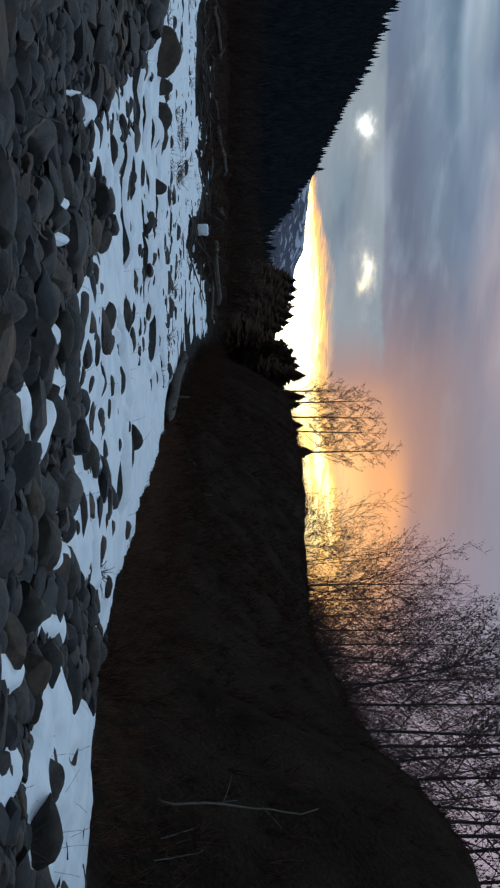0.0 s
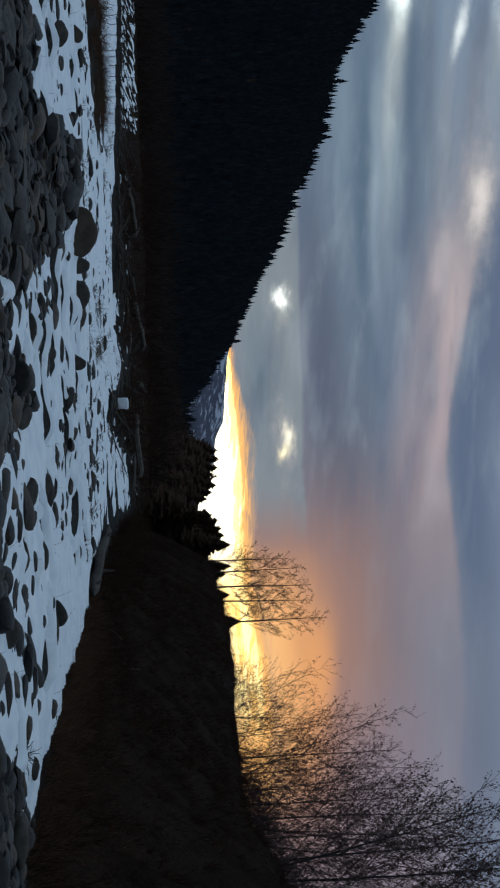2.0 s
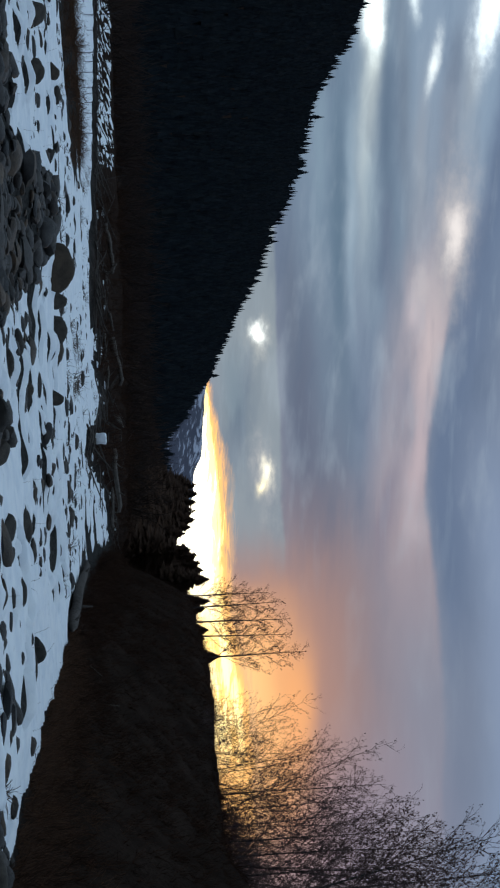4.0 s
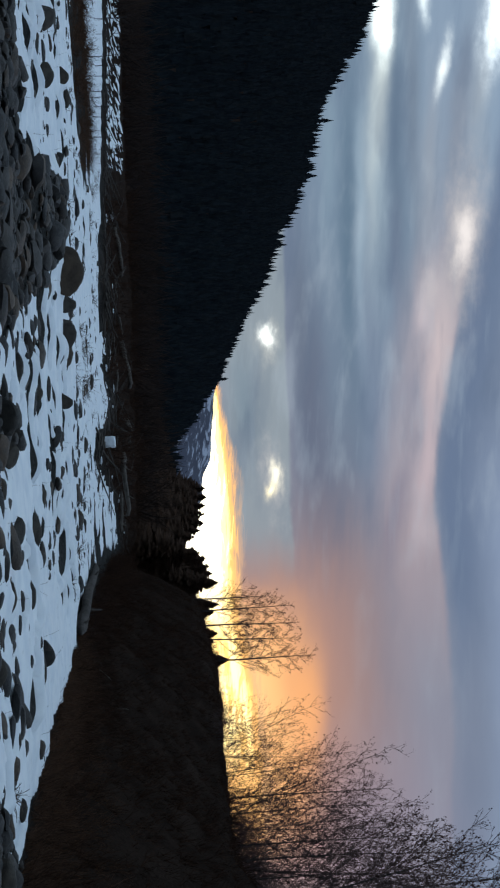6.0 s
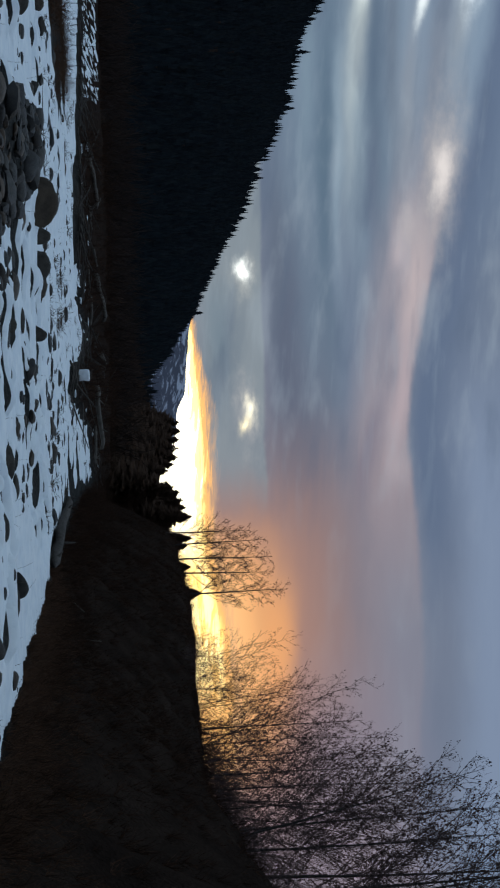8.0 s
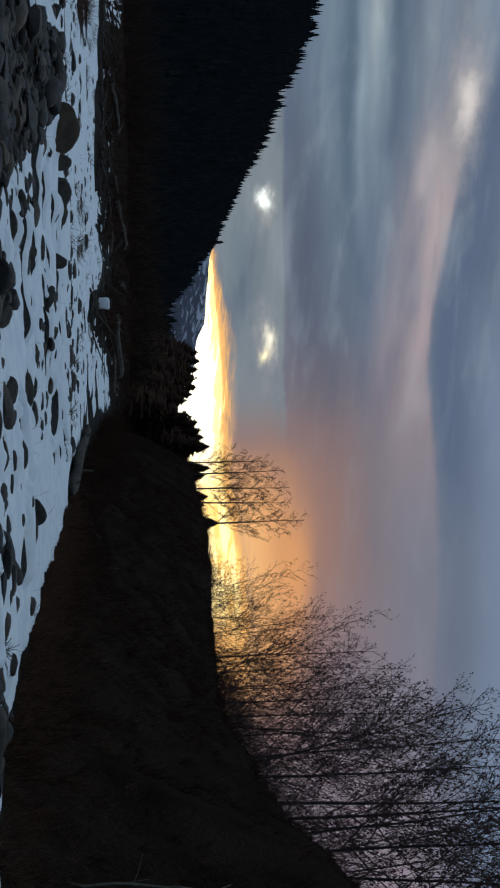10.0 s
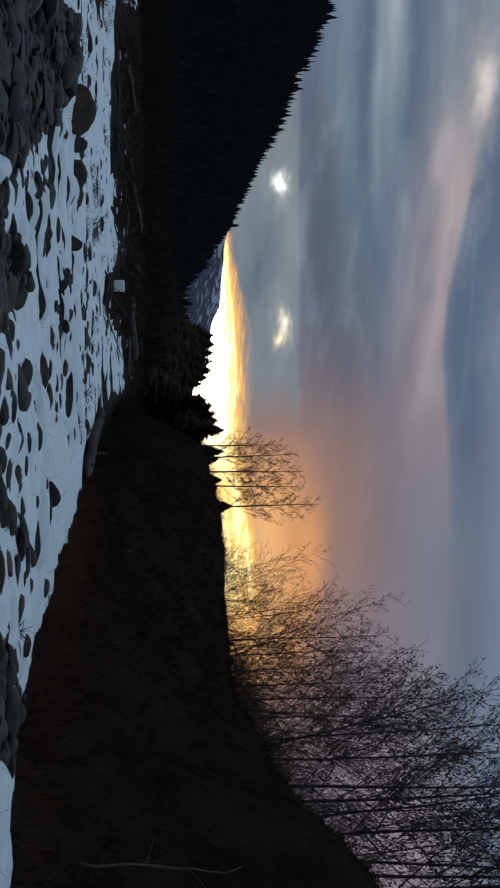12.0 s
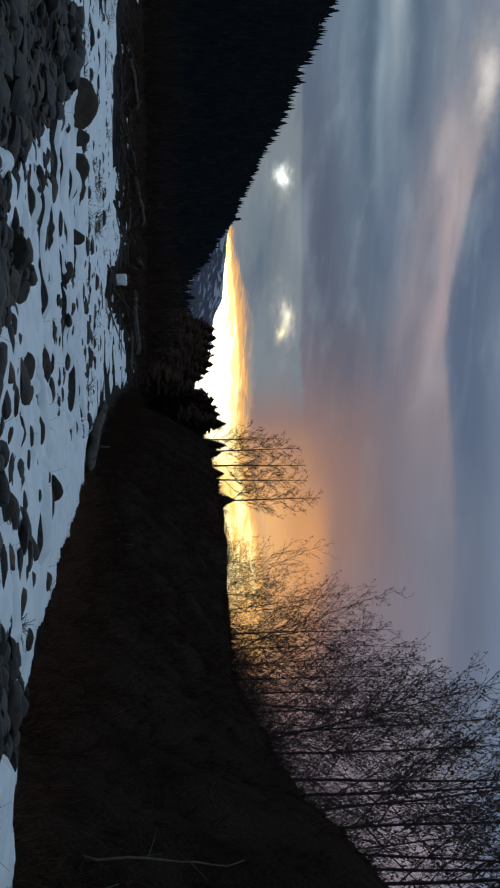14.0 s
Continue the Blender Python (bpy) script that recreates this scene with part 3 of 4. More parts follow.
NEAR_STONES = [
    (-4.65, 20.96, 0.43, 0.16), (-4.02, 19.33, 0.36, 0.12), (-1.69, 18.53, 0.52, 0.15), (-1.94, 21.83, 0.53, 0.14), (-0.96, 20.2, 0.49, 0.08),
    (-1.07, 13.81, 0.56, 0.18), (-0.78, 11.77, 0.52, 0.21), (-0.42, 12.58, 0.36, 0.18), (-0.44, 15.24, 0.37, 0.15), (-3.0, 17.55, 0.43, 0.23),
    (-2.62, 17.99, 0.47, 0.2), (0.12, 16.32, 0.36, 0.16), (0.44, 13.53, 0.38, 0.16), (1.35, 14.22, 0.43, 0.16), (1.86, 18.46, 0.3, 0.11),
    (1.47, 17.57, 0.32, 0.11), (1.28, 11.13, 0.36, 0.23), (0.8, 11.95, 0.44, 0.19), (1.82, 11.35, 0.46, 0.23), (1.94, 12.87, 0.31, 0.13),
    (2.44, 14.47, 0.65, 0.15), (2.44, 16.37, 0.6, 0.2), (2.12, 11.41, 0.28, 0.14), (2.87, 11.95, 0.45, 0.2), (3.15, 11.64, 0.54, 0.22),
]
for k, (x, y, wide, high) in enumerate(FAR_STONES + NEAR_STONES):
    ob = new("boulder", BOULDERS[k % len(BOULDERS)])
    deep = max(0.0, float(snow_depth(x, y)))
    ob.matrix_world = pose(x, y, rest(x, y) + 0.6 * deep + high * 0.2, 0, 0, (k * 53) % 40 - 20 + 180 * (k % 2)) @ Matrix.Diagonal((wide * 0.56, wide * 0.45, high * 0.85, 1))
    tagged(ob, "large grey-brown river boulder set in snow and gravel", "boulder", "boulders on the bar")
    take(x, y, wide * 0.45)

rng = random.Random(5)
dice = np.random.RandomState(8)
spots = []
for r, tries, zone in ((0.22, 1500, "bare"), (0.145, 4000, "bare"), (0.10, 12000, "bare"), (0.06, 18000, "bare"),
                       (0.17, 420, "snow"), (0.12, 1900, "snow"), (0.08, 2400, "snow"), (0.05, 1500, "snow"),
                       (0.11, 1800, "far"), (0.065, 1700, "far"), (0.15, 1100, "rim"), (0.085, 1700, "rim"), (0.05, 1500, "rim")):
    ca = np.radians(dice.uniform(-31, 22, tries))
    span = {"snow": 66.0, "rim": 18.0}.get(zone)
    cd = 34.0 + 40 * dice.rand(tries) if zone == "far" else 9.0 * (span / 9.0) ** dice.rand(tries) if span else 9.0 + 26 * dice.rand(tries) ** 1.3
    cx, cy = cd * np.sin(ca), cd * np.cos(ca)
    depth = snow_depth(cx, cy)
    ok = (bank(cx, cy) <= 0.01) & (beyond(cx, cy) < -1) & ((depth < 0.012) == (zone == "bare"))
    if zone == "bare":
        ok &= cd < np.interp(np.degrees(ca), EDGE_AZ, EDGE_R) + 0.6
    if zone in ("snow", "far"):
        ok &= rough(cx, cy, 3.0, 95, 3) > dice.uniform(-0.25, 0.9, tries)
    for x, y, d, deep in zip(cx[ok].tolist(), cy[ok].tolist(), cd[ok].tolist(), depth[ok].tolist()):
        size = r * rng.uniform(0.7, 1.5) * (1.15 if zone == "snow" and d > 30 else 1.0)
        if free_spot(x, y, size, 0.72 if zone == "bare" else 1.05):
            take(x, y, size)
            spots.append((x, y, size, zone, deep))
spots.sort(key=lambda s: math.hypot(s[0], s[1]) - 14 * s[2])
verts, faces, base = [], [], 0
levels = land(np.array([s[0] for s in spots]), np.array([s[1] for s in spots]))
for k, (x, y, size, zone, deep) in enumerate(spots):
    tall = rng.uniform(0.35, 0.65) if zone == "bare" else rng.uniform(0.4, 0.65)
    lift = 0.12 * size + (0.8 * max(0.0, deep) - 0.1 * size if zone in ("snow", "far") else 0.0)
    m = pose(x, y, float(levels[k]) + lift, rng.uniform(-12, 12), rng.uniform(-12, 12), rng.uniform(0, 360) if zone == "bare" else rng.uniform(-35, 35)) @ \
        Matrix.Diagonal((size * rng.uniform(1.0, 1.5) * (1.0 if zone == "bare" else 1.3), size * rng.uniform(0.7, 1.0), size * tall, 1))
    if k < 260:
        ob = new("stone", STONES[k % len(STONES)])
        ob.matrix_world = m
        tagged(ob, "rounded dark grey river stone lying on the bar", "stone", "stones of the bar")
    else:
        co, fa = SHAPES[STONES[k % len(STONES)] if math.hypot(x, y) < 14 else COARSE[k % len(COARSE)]]
        mm = np.array(m)
        verts.append(co @ mm[:3, :3].T + mm[:3, 3])
        faces.append(fa + base)
        base += len(co)
shingle = mesh_object("shingle", np.concatenate(verts), np.concatenate(faces), STONE)
shingle.data.set_sharp_from_angle(angle=radians(40))
tagged(shingle, "many rounded grey river stones covering the bar", "stones", kind="stuff")


# ---- trees and plants ----
class Tubes:
    """Tapered tubes gathered into one mesh."""

    def __init__(self):
        self.v, self.f, self.n = [], [], 0

    def tube(self, pts, radii, sides=3):
        pts = np.asarray(pts, float)
        k = len(pts)
        way = np.gradient(pts, axis=0)
        way /= np.linalg.norm(way, axis=1)[:, None] + 1e-9
        side = np.cross(way, np.where(np.abs(way[:, 2:3]) > 0.9, [[1.0, 0, 0]], [[0, 0, 1.0]]))
        side /= np.linalg.norm(side, axis=1)[:, None] + 1e-9
        up = np.cross(side, way)
        a = np.arange(sides) * 2 * math.pi / sides
        ring = pts[:, None, :] + np.asarray(radii)[:, None, None] * (side[:, None, :] * np.cos(a)[None, :, None] + up[:, None, :] * np.sin(a)[None, :, None])
        self.v.append(ring.reshape(-1, 3))
        i = np.arange(k - 1)[:, None] * sides
        j = np.arange(sides)[None, :]
        jn = (j + 1) % sides
        self.f.append(np.stack([i + j, i + jn, i + sides + jn, i + sides + j], -1).reshape(-1, 4) + self.n)
        self.n += k * sides

    def lump(self, p, r):
        o = np.array([[1, 0, 0], [-.5, .87, 0], [-.5, -.87, 0], [0, 0, 1.5], [0, 0, -1.5]]) * r + np.asarray(p)
        self.v.append(o)
        self.f.append(np.array([[0, 1, 3, 3], [1, 2, 3, 3], [2, 0, 3, 3], [1, 0, 4, 4], [2, 1, 4, 4], [0, 2, 4, 4]]) + self.n)
        self.n += 5

    def mesh(self, name, mat):
        me = bpy.data.meshes.new(name)
        faces = [tuple(dict.fromkeys(q)) for q in np.concatenate(self.f).tolist()]
        me.from_pydata(np.concatenate(self.v).tolist(), [], faces)
        me.materials.append(mat)
        me.shade_smooth()
        return me


def bent(start, way, length, steps, rnd, wander, lift):
    pts, p, d = [np.array(start, float)], np.array(start, float), np.array(way, float)
    for _ in range(steps):
        d = d + np.array([rnd.gauss(0, wander), rnd.gauss(0, wander), rnd.gauss(0, wander) + lift])
        d /= np.linalg.norm(d)
        p = p + d * length / steps
        pts.append(p)
    return np.array(pts), d


def between(pts, f):
    i = f * (len(pts) - 1)
    k = min(int(i), len(pts) - 2)
    return pts[k] + (pts[k + 1] - pts[k]) * (i - k)


def heading(pts, f):
    k = min(int(f * (len(pts) - 1)), len(pts) - 2)
    d = pts[k + 1] - pts[k]
    return d / np.linalg.norm(d)


def spray(rnd, along, loose, up):
    """A direction near that of the parent branch, loosened and turned upwards."""
    return unit(along + np.array([rnd.gauss(0, loose), rnd.gauss(0, loose), rnd.gauss(up, loose * 0.5)]))


def unit(v):
    return np.asarray(v, float) / np.linalg.norm(v)


def aside(rnd, along, angle, up=0.12):
    """A direction that leaves the parent branch at about the angle (degrees), drawn upwards a little."""
    d = np.array([rnd.gauss(0, 1), rnd.gauss(0, 1), rnd.gauss(0, 1)])
    d = d - along * np.dot(d, along)
    t = math.tan(radians(angle))
    return unit(unit(along) + unit(d) * t + np.array([0, 0, up]))


def alder(seed, height, stems, spread=1.0, twigs=5.0, thick=1.0, sway=0.02, low=0.08, fan_out=0.3, bole=1.0):
    """A leafless alder with rising limbs: a mesh for each stem and one for the crown of limbs, twigs and buds."""
    rnd = random.Random(seed)
    trunks, crown, limbs = [], Tubes(), []
    for s in range(stems):
        turn = s * 2.4 + rnd.uniform(-0.5, 0.5)
        out = 0.03 if s == 0 else rnd.uniform(0.5, 1.0) * fan_out
        tall = height * (1 if s == 0 else rnd.uniform(0.6, 0.95))
        pts, _ = bent((0.14 * s ** 0.5 * math.cos(turn), 0.14 * s ** 0.5 * math.sin(turn), -0.4), unit((out * math.cos(turn), out * math.sin(turn), 1)), tall, 16, rnd, sway, 0.012)
        tube = Tubes()
        r0 = 0.0047 * tall * thick ** 0.5 * bole
        tube.tube(pts, r0 * np.linspace(1, 0.10, len(pts)) ** 0.85, 6)
        trunks.append(tube.mesh("trunk", BARK))
        count = int(tall * (3.5 if stems < 3 else 2.7))
        for k in range(count):
            f = low + (0.97 - low) * (k + rnd.random()) / count
            a = k * 2.4 + rnd.uniform(-0.6, 0.6)
            length = spread * tall * (0.40 * (1 - f) + 0.07) * rnd.uniform(0.65, 1.15)
            t = math.tan(radians(rnd.uniform(36, 64)))
            bp, _ = bent(between(pts, f), unit(unit(heading(pts, f)) + t * np.array([math.cos(a), math.sin(a), 0.0])), length, 7, rnd, 0.035, 0.045)
            crown.tube(bp, thick * np.linspace(max(0.009, r0 / bole * 0.42 * (1.05 - f)), 0.0045, len(bp)), 4)
            limbs.append((bp, length))
            for _ in range(1 + int(length * 2.4)):
                f2 = rnd.uniform(0.15, 0.95)
                l2 = max(0.25, length * rnd.uniform(0.25, 0.5) * (1.15 - 0.6 * f2))
                sp, _ = bent(between(bp, f2), aside(rnd, heading(bp, f2), rnd.uniform(25, 52)), l2, 4, rnd, 0.06, 0.04)
                crown.tube(sp, thick * np.linspace(0.0075, 0.0038, len(sp)), 3)
                limbs.append((sp, l2))
    for bp, length in limbs:
        for _ in range(int(twigs * length + rnd.random())):
            f = rnd.uniform(0.25, 1.0)
            tp, _ = bent(between(bp, f), aside(rnd, heading(bp, f), rnd.uniform(25, 62)), rnd.uniform(0.15, 0.5), 2, rnd, 0.12, 0.05)
            crown.tube(tp, [0.0046 * thick, 0.0038 * thick, 0.0026 * thick], 3)
            for _ in range(2):
                q = between(tp, rnd.uniform(0.3, 1.0))
                e = q + aside(rnd, heading(tp, 0.5), 38) * rnd.uniform(0.06, 0.2)
                crown.tube([q, e], [0.0034 * thick, 0.0024 * thick], 3)
                for _ in range(rnd.randrange(3)):
                    crown.lump(e + np.array([rnd.gauss(0, 0.025), rnd.gauss(0, 0.025), rnd.gauss(0, 0.03)]), rnd.uniform(0.011, 0.028))
    return trunks, crown.mesh("crown", TWIG)


KINDS = [alder(11, 8.0, 1, 1.1, 3.2), alder(12, 8.0, 4, 0.95, 1.8, 1.0, 0.025, 0.06, 0.5, 0.65), alder(13, 8.0, 2, 1.0, 2.8), alder(14, 8.0, 1, 0.9, 3.0, 1.25, 0.012, 0.10),
         alder(15, 8.0, 4, 0.95, 1.8, 0.9, 0.025, 0.05, 0.55, 0.7), alder(16, 8.0, 1, 0.85, 4.2, 1.6, 0.006, 0.14, 0.3, 1.7), alder(17, 8.0, 1, 0.6, 2.2, 0.9, 0.015, 0.25)]


def put_alder(kind, x, y, scale, turn, label, group, lean=(0, 0)):
    top = new("alder_tree")
    top.matrix_world = pose(x, y, rest(x, y), lean[0], lean[1], turn) @ Matrix.Scale(scale, 4)
    trunks, crown = KINDS[kind]
    for me in trunks:
        new("trunk", me).parent = top
    new("crown", crown).parent = top
    return tagged(top, label, "tree", group)


ALDERS = [
    # direction, distance, height in metres, kind
    (2.7, 56, 2.8, 4), (3.4, 55, 4.0, 4), (4.1, 54, 5.0, 1), (4.9, 53, 5.5, 4), (5.72, 52, 6.3, 3), (6.3, 50, 6.9, 1), (6.9, 50, 7.8, 4), (7.5, 48, 7.6, 6), (8.1, 47, 8.2, 2),
    (8.8, 45, 8.6, 4), (9.7, 41, 8.6, 0), (10.4, 39, 8.8, 2), (11.42, 35.5, 9.6, 0), (12.1, 34, 9.0, 3), (12.8, 32, 8.6, 6),
    (13.4, 30, 8.4, 3), (14.2, 29, 8.8, 6), (14.8, 27.5, 8.8, 6), (15.5, 27.5, 8.8, 3), (16.4, 28, 9.2, 6), (17.4, 28, 9.2, 0), (19.2, 28, 9.2, 3),
    (8.4, 56, 8.5, 6), (12.5, 42, 9.0, 6), (14.5, 38, 9.0, 6),
]
for k, (a, d, tall, kind) in enumerate(ALDERS):
    x, y = d * math.sin(radians(a)), d * math.cos(radians(a))
    put_alder(kind, x, y, tall / 8.0, k * 67 % 360, "leafless slender alder with fine dark twigs on the bank", "bare alders on the bank")
for k, (a, d, e, kind) in enumerate([(-2.15, 140, 5.5, 5), (-1.66, 128, 6.1, 5), (-1.08, 112, 6.35, 5), (-0.52, 98, 6.4, 5), (0.33, 82, 6.95, 5)]):
    x, y = d * math.sin(radians(a)), d * math.cos(radians(a))
    tall = (EYE + d * math.tan(radians(e)) - rest(x, y)) * 1.06
    put_alder(kind, x, y, tall / 8.0, k * 97 + 75, "small bare alder against the bright sunset", "small alders far along the bank")


def scrub(name, spots, label, mat, stems, thick):
    """Many leafless shrubs in one mesh."""
    rnd = random.Random(len(spots))
    tb = Tubes()
    for x, y, h in spots:
        z = rest(x, y)
        for _ in range(stems):
            a = rnd.uniform(0, 6.28)
            pts, _ = bent((x + rnd.gauss(0, 0.12 * h), y + rnd.gauss(0, 0.12 * h), z - 0.05), unit((math.cos(a), math.sin(a), rnd.uniform(0.6, 3.0))), h * rnd.uniform(0.5, 1.1), 3, rnd, 0.22, 0.05)
            tb.tube(pts, np.linspace(thick, thick * 0.35, 4), 3)
            if h > 0.75 and mat is TWIG:
                for _ in range(3):
                    q = between(pts, rnd.uniform(0.35, 1.0))
                    e = q + spray(rnd, heading(pts, 0.7), 0.7, 0.1) * rnd.uniform(0.12, 0.4)
                    tb.tube([q, e], [thick * 0.6, thick * 0.4], 3)
                    if rnd.random() < 0.35:
                        tb.lump(e, rnd.uniform(0.012, 0.03))
    ob = new(name, tb.mesh(name, mat))
    return tagged(ob, label, "shrubs", kind="stuff")


rnd = random.Random(77)
spots = []
while len(spots) < 200:
    a, d = radians(rnd.uniform(4.5, 18.5)), rnd.uniform(24, 56)
    x, y = d * math.sin(a), d * math.cos(a)
    if float(bank(x, y)) > 0.95:
        spots.append((x, y, rnd.uniform(0.5, 2.2) * min(1.0, (d / 46) ** 1.5)))
for k in range(330):
    y = 20.5 + 36 * rnd.random()
    x = float(np.interp(y, CREST_Y, CREST_X)) + rnd.uniform(0.0, 2.0)
    spots.append((x, y, (0.15 + 1.9 * rnd.random() ** 2.2) * (0.6 if y < 27 else 1.0)))
for k in range(260):
    y = 27 + 26 * rnd.random()
    x = float(np.interp(y, CREST_Y, CREST_X)) + rnd.uniform(0.2, 2.4)
    spots.append((x, y, rnd.uniform(1.2, 3.0)))
for k in range(60):
    y = 49 + 25 * rnd.random()
    x = float(np.interp(y, CREST_Y, CREST_X)) + rnd.uniform(-0.1, 0.9)
    spots.append((x, y, (0.3 + 1.3 * rnd.random() ** 1.5) * float(np.interp(y, [50, 58, 66, 75], [1.1, 1.0, 0.5, 0.3]))))
scrub("bank_scrub", spots, "tangled bare shrubs along the top of the bank", TWIG, 9, 0.0055)
spots = []
while len(spots) < 1150:
    a = radians(rnd.uniform(-6, 20))
    d = rnd.uniform(14, 75)
    x, y = d * math.sin(a), d * math.cos(a)
    if 0.02 < float(bank(x, y)) < 0.97:
        spots.append((x, y, rnd.uniform(0.2, 0.7) * (1.1 - 0.7 * float(bank(x, y)))))
for k in range(1000):
    y = rnd.uniform(30, 84)
    f = rnd.uniform(0.03, 1.0)
    x = float(foot(y)) * (1 - f) + float(np.interp(y, CREST_Y, CREST_X)) * f
    spots.append((x, y, rnd.uniform(0.3, 0.9) * (1.15 - 0.6 * f)))
for k in range(800):
    y = rnd.uniform(56, 170)
    f = rnd.uniform(-0.02, 1.0)
    x = float(foot(y)) * (1 - f) + float(np.interp(y, CREST_Y, CREST_X)) * f
    spots.append((x, y, rnd.uniform(0.7, 1.7) * (1.15 - 0.6 * f)))
scrub("bank_growth", spots, "dark brown dead growth covering the bank slope", BRUSH, 12, 0.006)
spots = []
while len(spots) < 1100:
    y = rnd.uniform(15.0, 38)
    x = float(foot(y)) + abs(rnd.gauss(0, 0.9))
    if float(bank(x, y)) > 0.005:
        spots.append((x, y, rnd.uniform(0.2, 0.55)))
scrub("bank_grass", spots, "reddish brown dead grass along the foot of the bank", RUST, 14, 0.004)
spots = []
while len(spots) < 520:
    a = rnd.uniform(-27, -4)
    d = float(np.interp(a, SHORE_AZ, SHORE_R)) + rnd.uniform(2, 60)
    x, y = d * math.sin(radians(a)), d * math.cos(radians(a))
    if a < -18.4 and d < float(np.interp(a, SHORE_AZ, SHORE_R)) + 34:
        continue
    spots.append((x, y, rnd.uniform(0.5, 1.9)))
scrub("shore_scrub", spots, "low brown brush on the far shore", BRUSH, 14, 0.012)
spots = []
while len(spots) < 700:
    a, d = rnd.uniform(-29, -4.5), rnd.uniform(150, 330)
    spots.append((d * math.sin(radians(a)), d * math.cos(radians(a)), rnd.uniform(3.0, 6.5)))
scrub("bare_woods", spots, "dark leafless woods on the valley floor", WOODS, 16, 0.05)

def conifer_points(x, y, z, h, wide, rnd, tiers):
    """Ragged spire of drooping tiers."""
    v, f, n = [], [], 0
    for t in range(tiers):
        lo, hi = t / tiers, min(1.0, (t + 1.7) / tiers)
        r = wide * (1 - lo) ** 0.9 * rnd.uniform(0.8, 1.2)
        k = 6
        a0 = rnd.uniform(0, 6.28)
        ring = [(x + r * rnd.uniform(0.4, 1.35) * math.cos(a0 + i * 6.283 / k), y + r * rnd.uniform(0.4, 1.35) * math.sin(a0 + i * 6.283 / k), z + h * (lo - 0.03 * rnd.random())) for i in range(k)]
        v += ring + [(x + r * rnd.uniform(-0.1, 0.1), y, z + h * hi)]
        f += [(n + i, n + (i + 1) % k, n + k) for i in range(k)]
        n += k + 1
    return v, f


def sprays(h, wide, rnd):
    """Ragged conifer crown of single drooping branches, each a bent blade with side blades."""
    v, f = [], []
    for k in range(620):
        u = rnd.random() ** 1.1
        a = rnd.uniform(0, 6.28)
        r = wide * (1 - u ** 1.4) ** 0.9 * rnd.uniform(0.35, 1.15) + 0.04
        z0 = h * (0.06 + 0.93 * u)
        out, side = np.array([math.cos(a), math.sin(a), 0]), np.array([-math.sin(a), math.cos(a), 0])
        droop = rnd.uniform(-0.30, 0.25)
        root, tip = np.array([0, 0, z0]), np.array([0, 0, z0]) + out * r + np.array([0, 0, droop * r])
        for s in (-1, 0, 1):
            mid = root + (tip - root) * rnd.uniform(0.4, 0.7)
            end = tip if s == 0 else mid + (out * 0.5 + side * s * 0.8 + np.array([0, 0, rnd.uniform(-0.35, 0.1)])) * r * 0.5
            start = root if s == 0 else root + (tip - root) * 0.25
            w_ = np.array([0, 0, 0.05 + 0.06 * r]) * rnd.uniform(0.6, 1.2)
            n = len(v)
            v += [start + w_ * 0.6, start - w_ * 0.6, (start + end) / 2 + side * 0.1 * r - w_, end, (start + end) / 2 + w_ * 0.7]
            f += [(n, n + 1, n + 2), (n, n + 2, n + 4), (n + 4, n + 2, n + 3)]
    return np.array(v), f


def forest(name, places, label, tiers, mat=NEEDLE):
    rnd = random.Random(len(places))
    v, f = [], []
    for x, y, h in places:
        a, b = conifer_points(x, y, rest(x, y) - 0.5, h, max(h * (rnd.uniform(0.13, 0.24) if tiers != 7 else rnd.uniform(0.20, 0.34)), 1.2), rnd, tiers)
        n = len(v)
        v += a
        f += [tuple(i + n for i in q) for q in b]
    return tagged(mesh_object(name, np.array(v), f, mat, smooth=mat is WOODS), label, "forest", kind="stuff")


rnd = random.Random(21)
places = []
while len(places) < 9000:
    a, d = rnd.uniform(-34, -7), 290 + 920 * rnd.random() ** 0.85
    if np.interp(a, HILL_AZ, HILL_EL) < 0.5:
        continue
    places.append((d * math.sin(radians(a)), d * math.cos(radians(a)), rnd.uniform(9, 13) * (0.6 + d / 1400)))
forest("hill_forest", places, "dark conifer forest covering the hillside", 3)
ridge = []
for k in range(620):
    a = -31 + k * (31 - 8.6) / 620 + rnd.uniform(-0.03, 0.03)
    d = HILL_R + rnd.uniform(-25, 8)
    ridge.append((d * math.sin(radians(a)), d * math.cos(radians(a)), rnd.uniform(6.5, 12) * (1.0 + 0.35 * float(rough(a, 0.0, 0.9, 111, 3))) * (1.35 if rnd.random() < 0.07 else 1)))
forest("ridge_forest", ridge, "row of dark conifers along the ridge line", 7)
for a, h, slim in ((-11.0, 24, 0.26), (-21.2, 25, 0.20)):
    x, y = 1195 * math.sin(radians(a)), 1195 * math.cos(radians(a))
    top = new("conifer_tree")
    top.location = (x, y, rest(x, y))
    v, f = conifer_points(0, 0, 0, h, h * slim, rnd, 12)
    mesh_object("crown", np.array(v), f, NEEDLE, top, False)
    tb = Tubes()
    tb.tube([(0, 0, -1), (0, 0, h * 0.9)], [0.4, 0.05], 6)
    new("trunk", tb.mesh("trunk", BARK)).parent = top
    tagged(top, "tall dark conifer standing above the ridge line", "tree", "conifers above the skyline")
LOW_AZ = [-12, -9.2, -8.1, -7.1, -6.8, -6.4, -5.9, -5.2, -4.8, -4.35, -3.9, -3.5, -2.7, -2.33, -1.9, -1.0, -0.04, 0.4, 1.5]
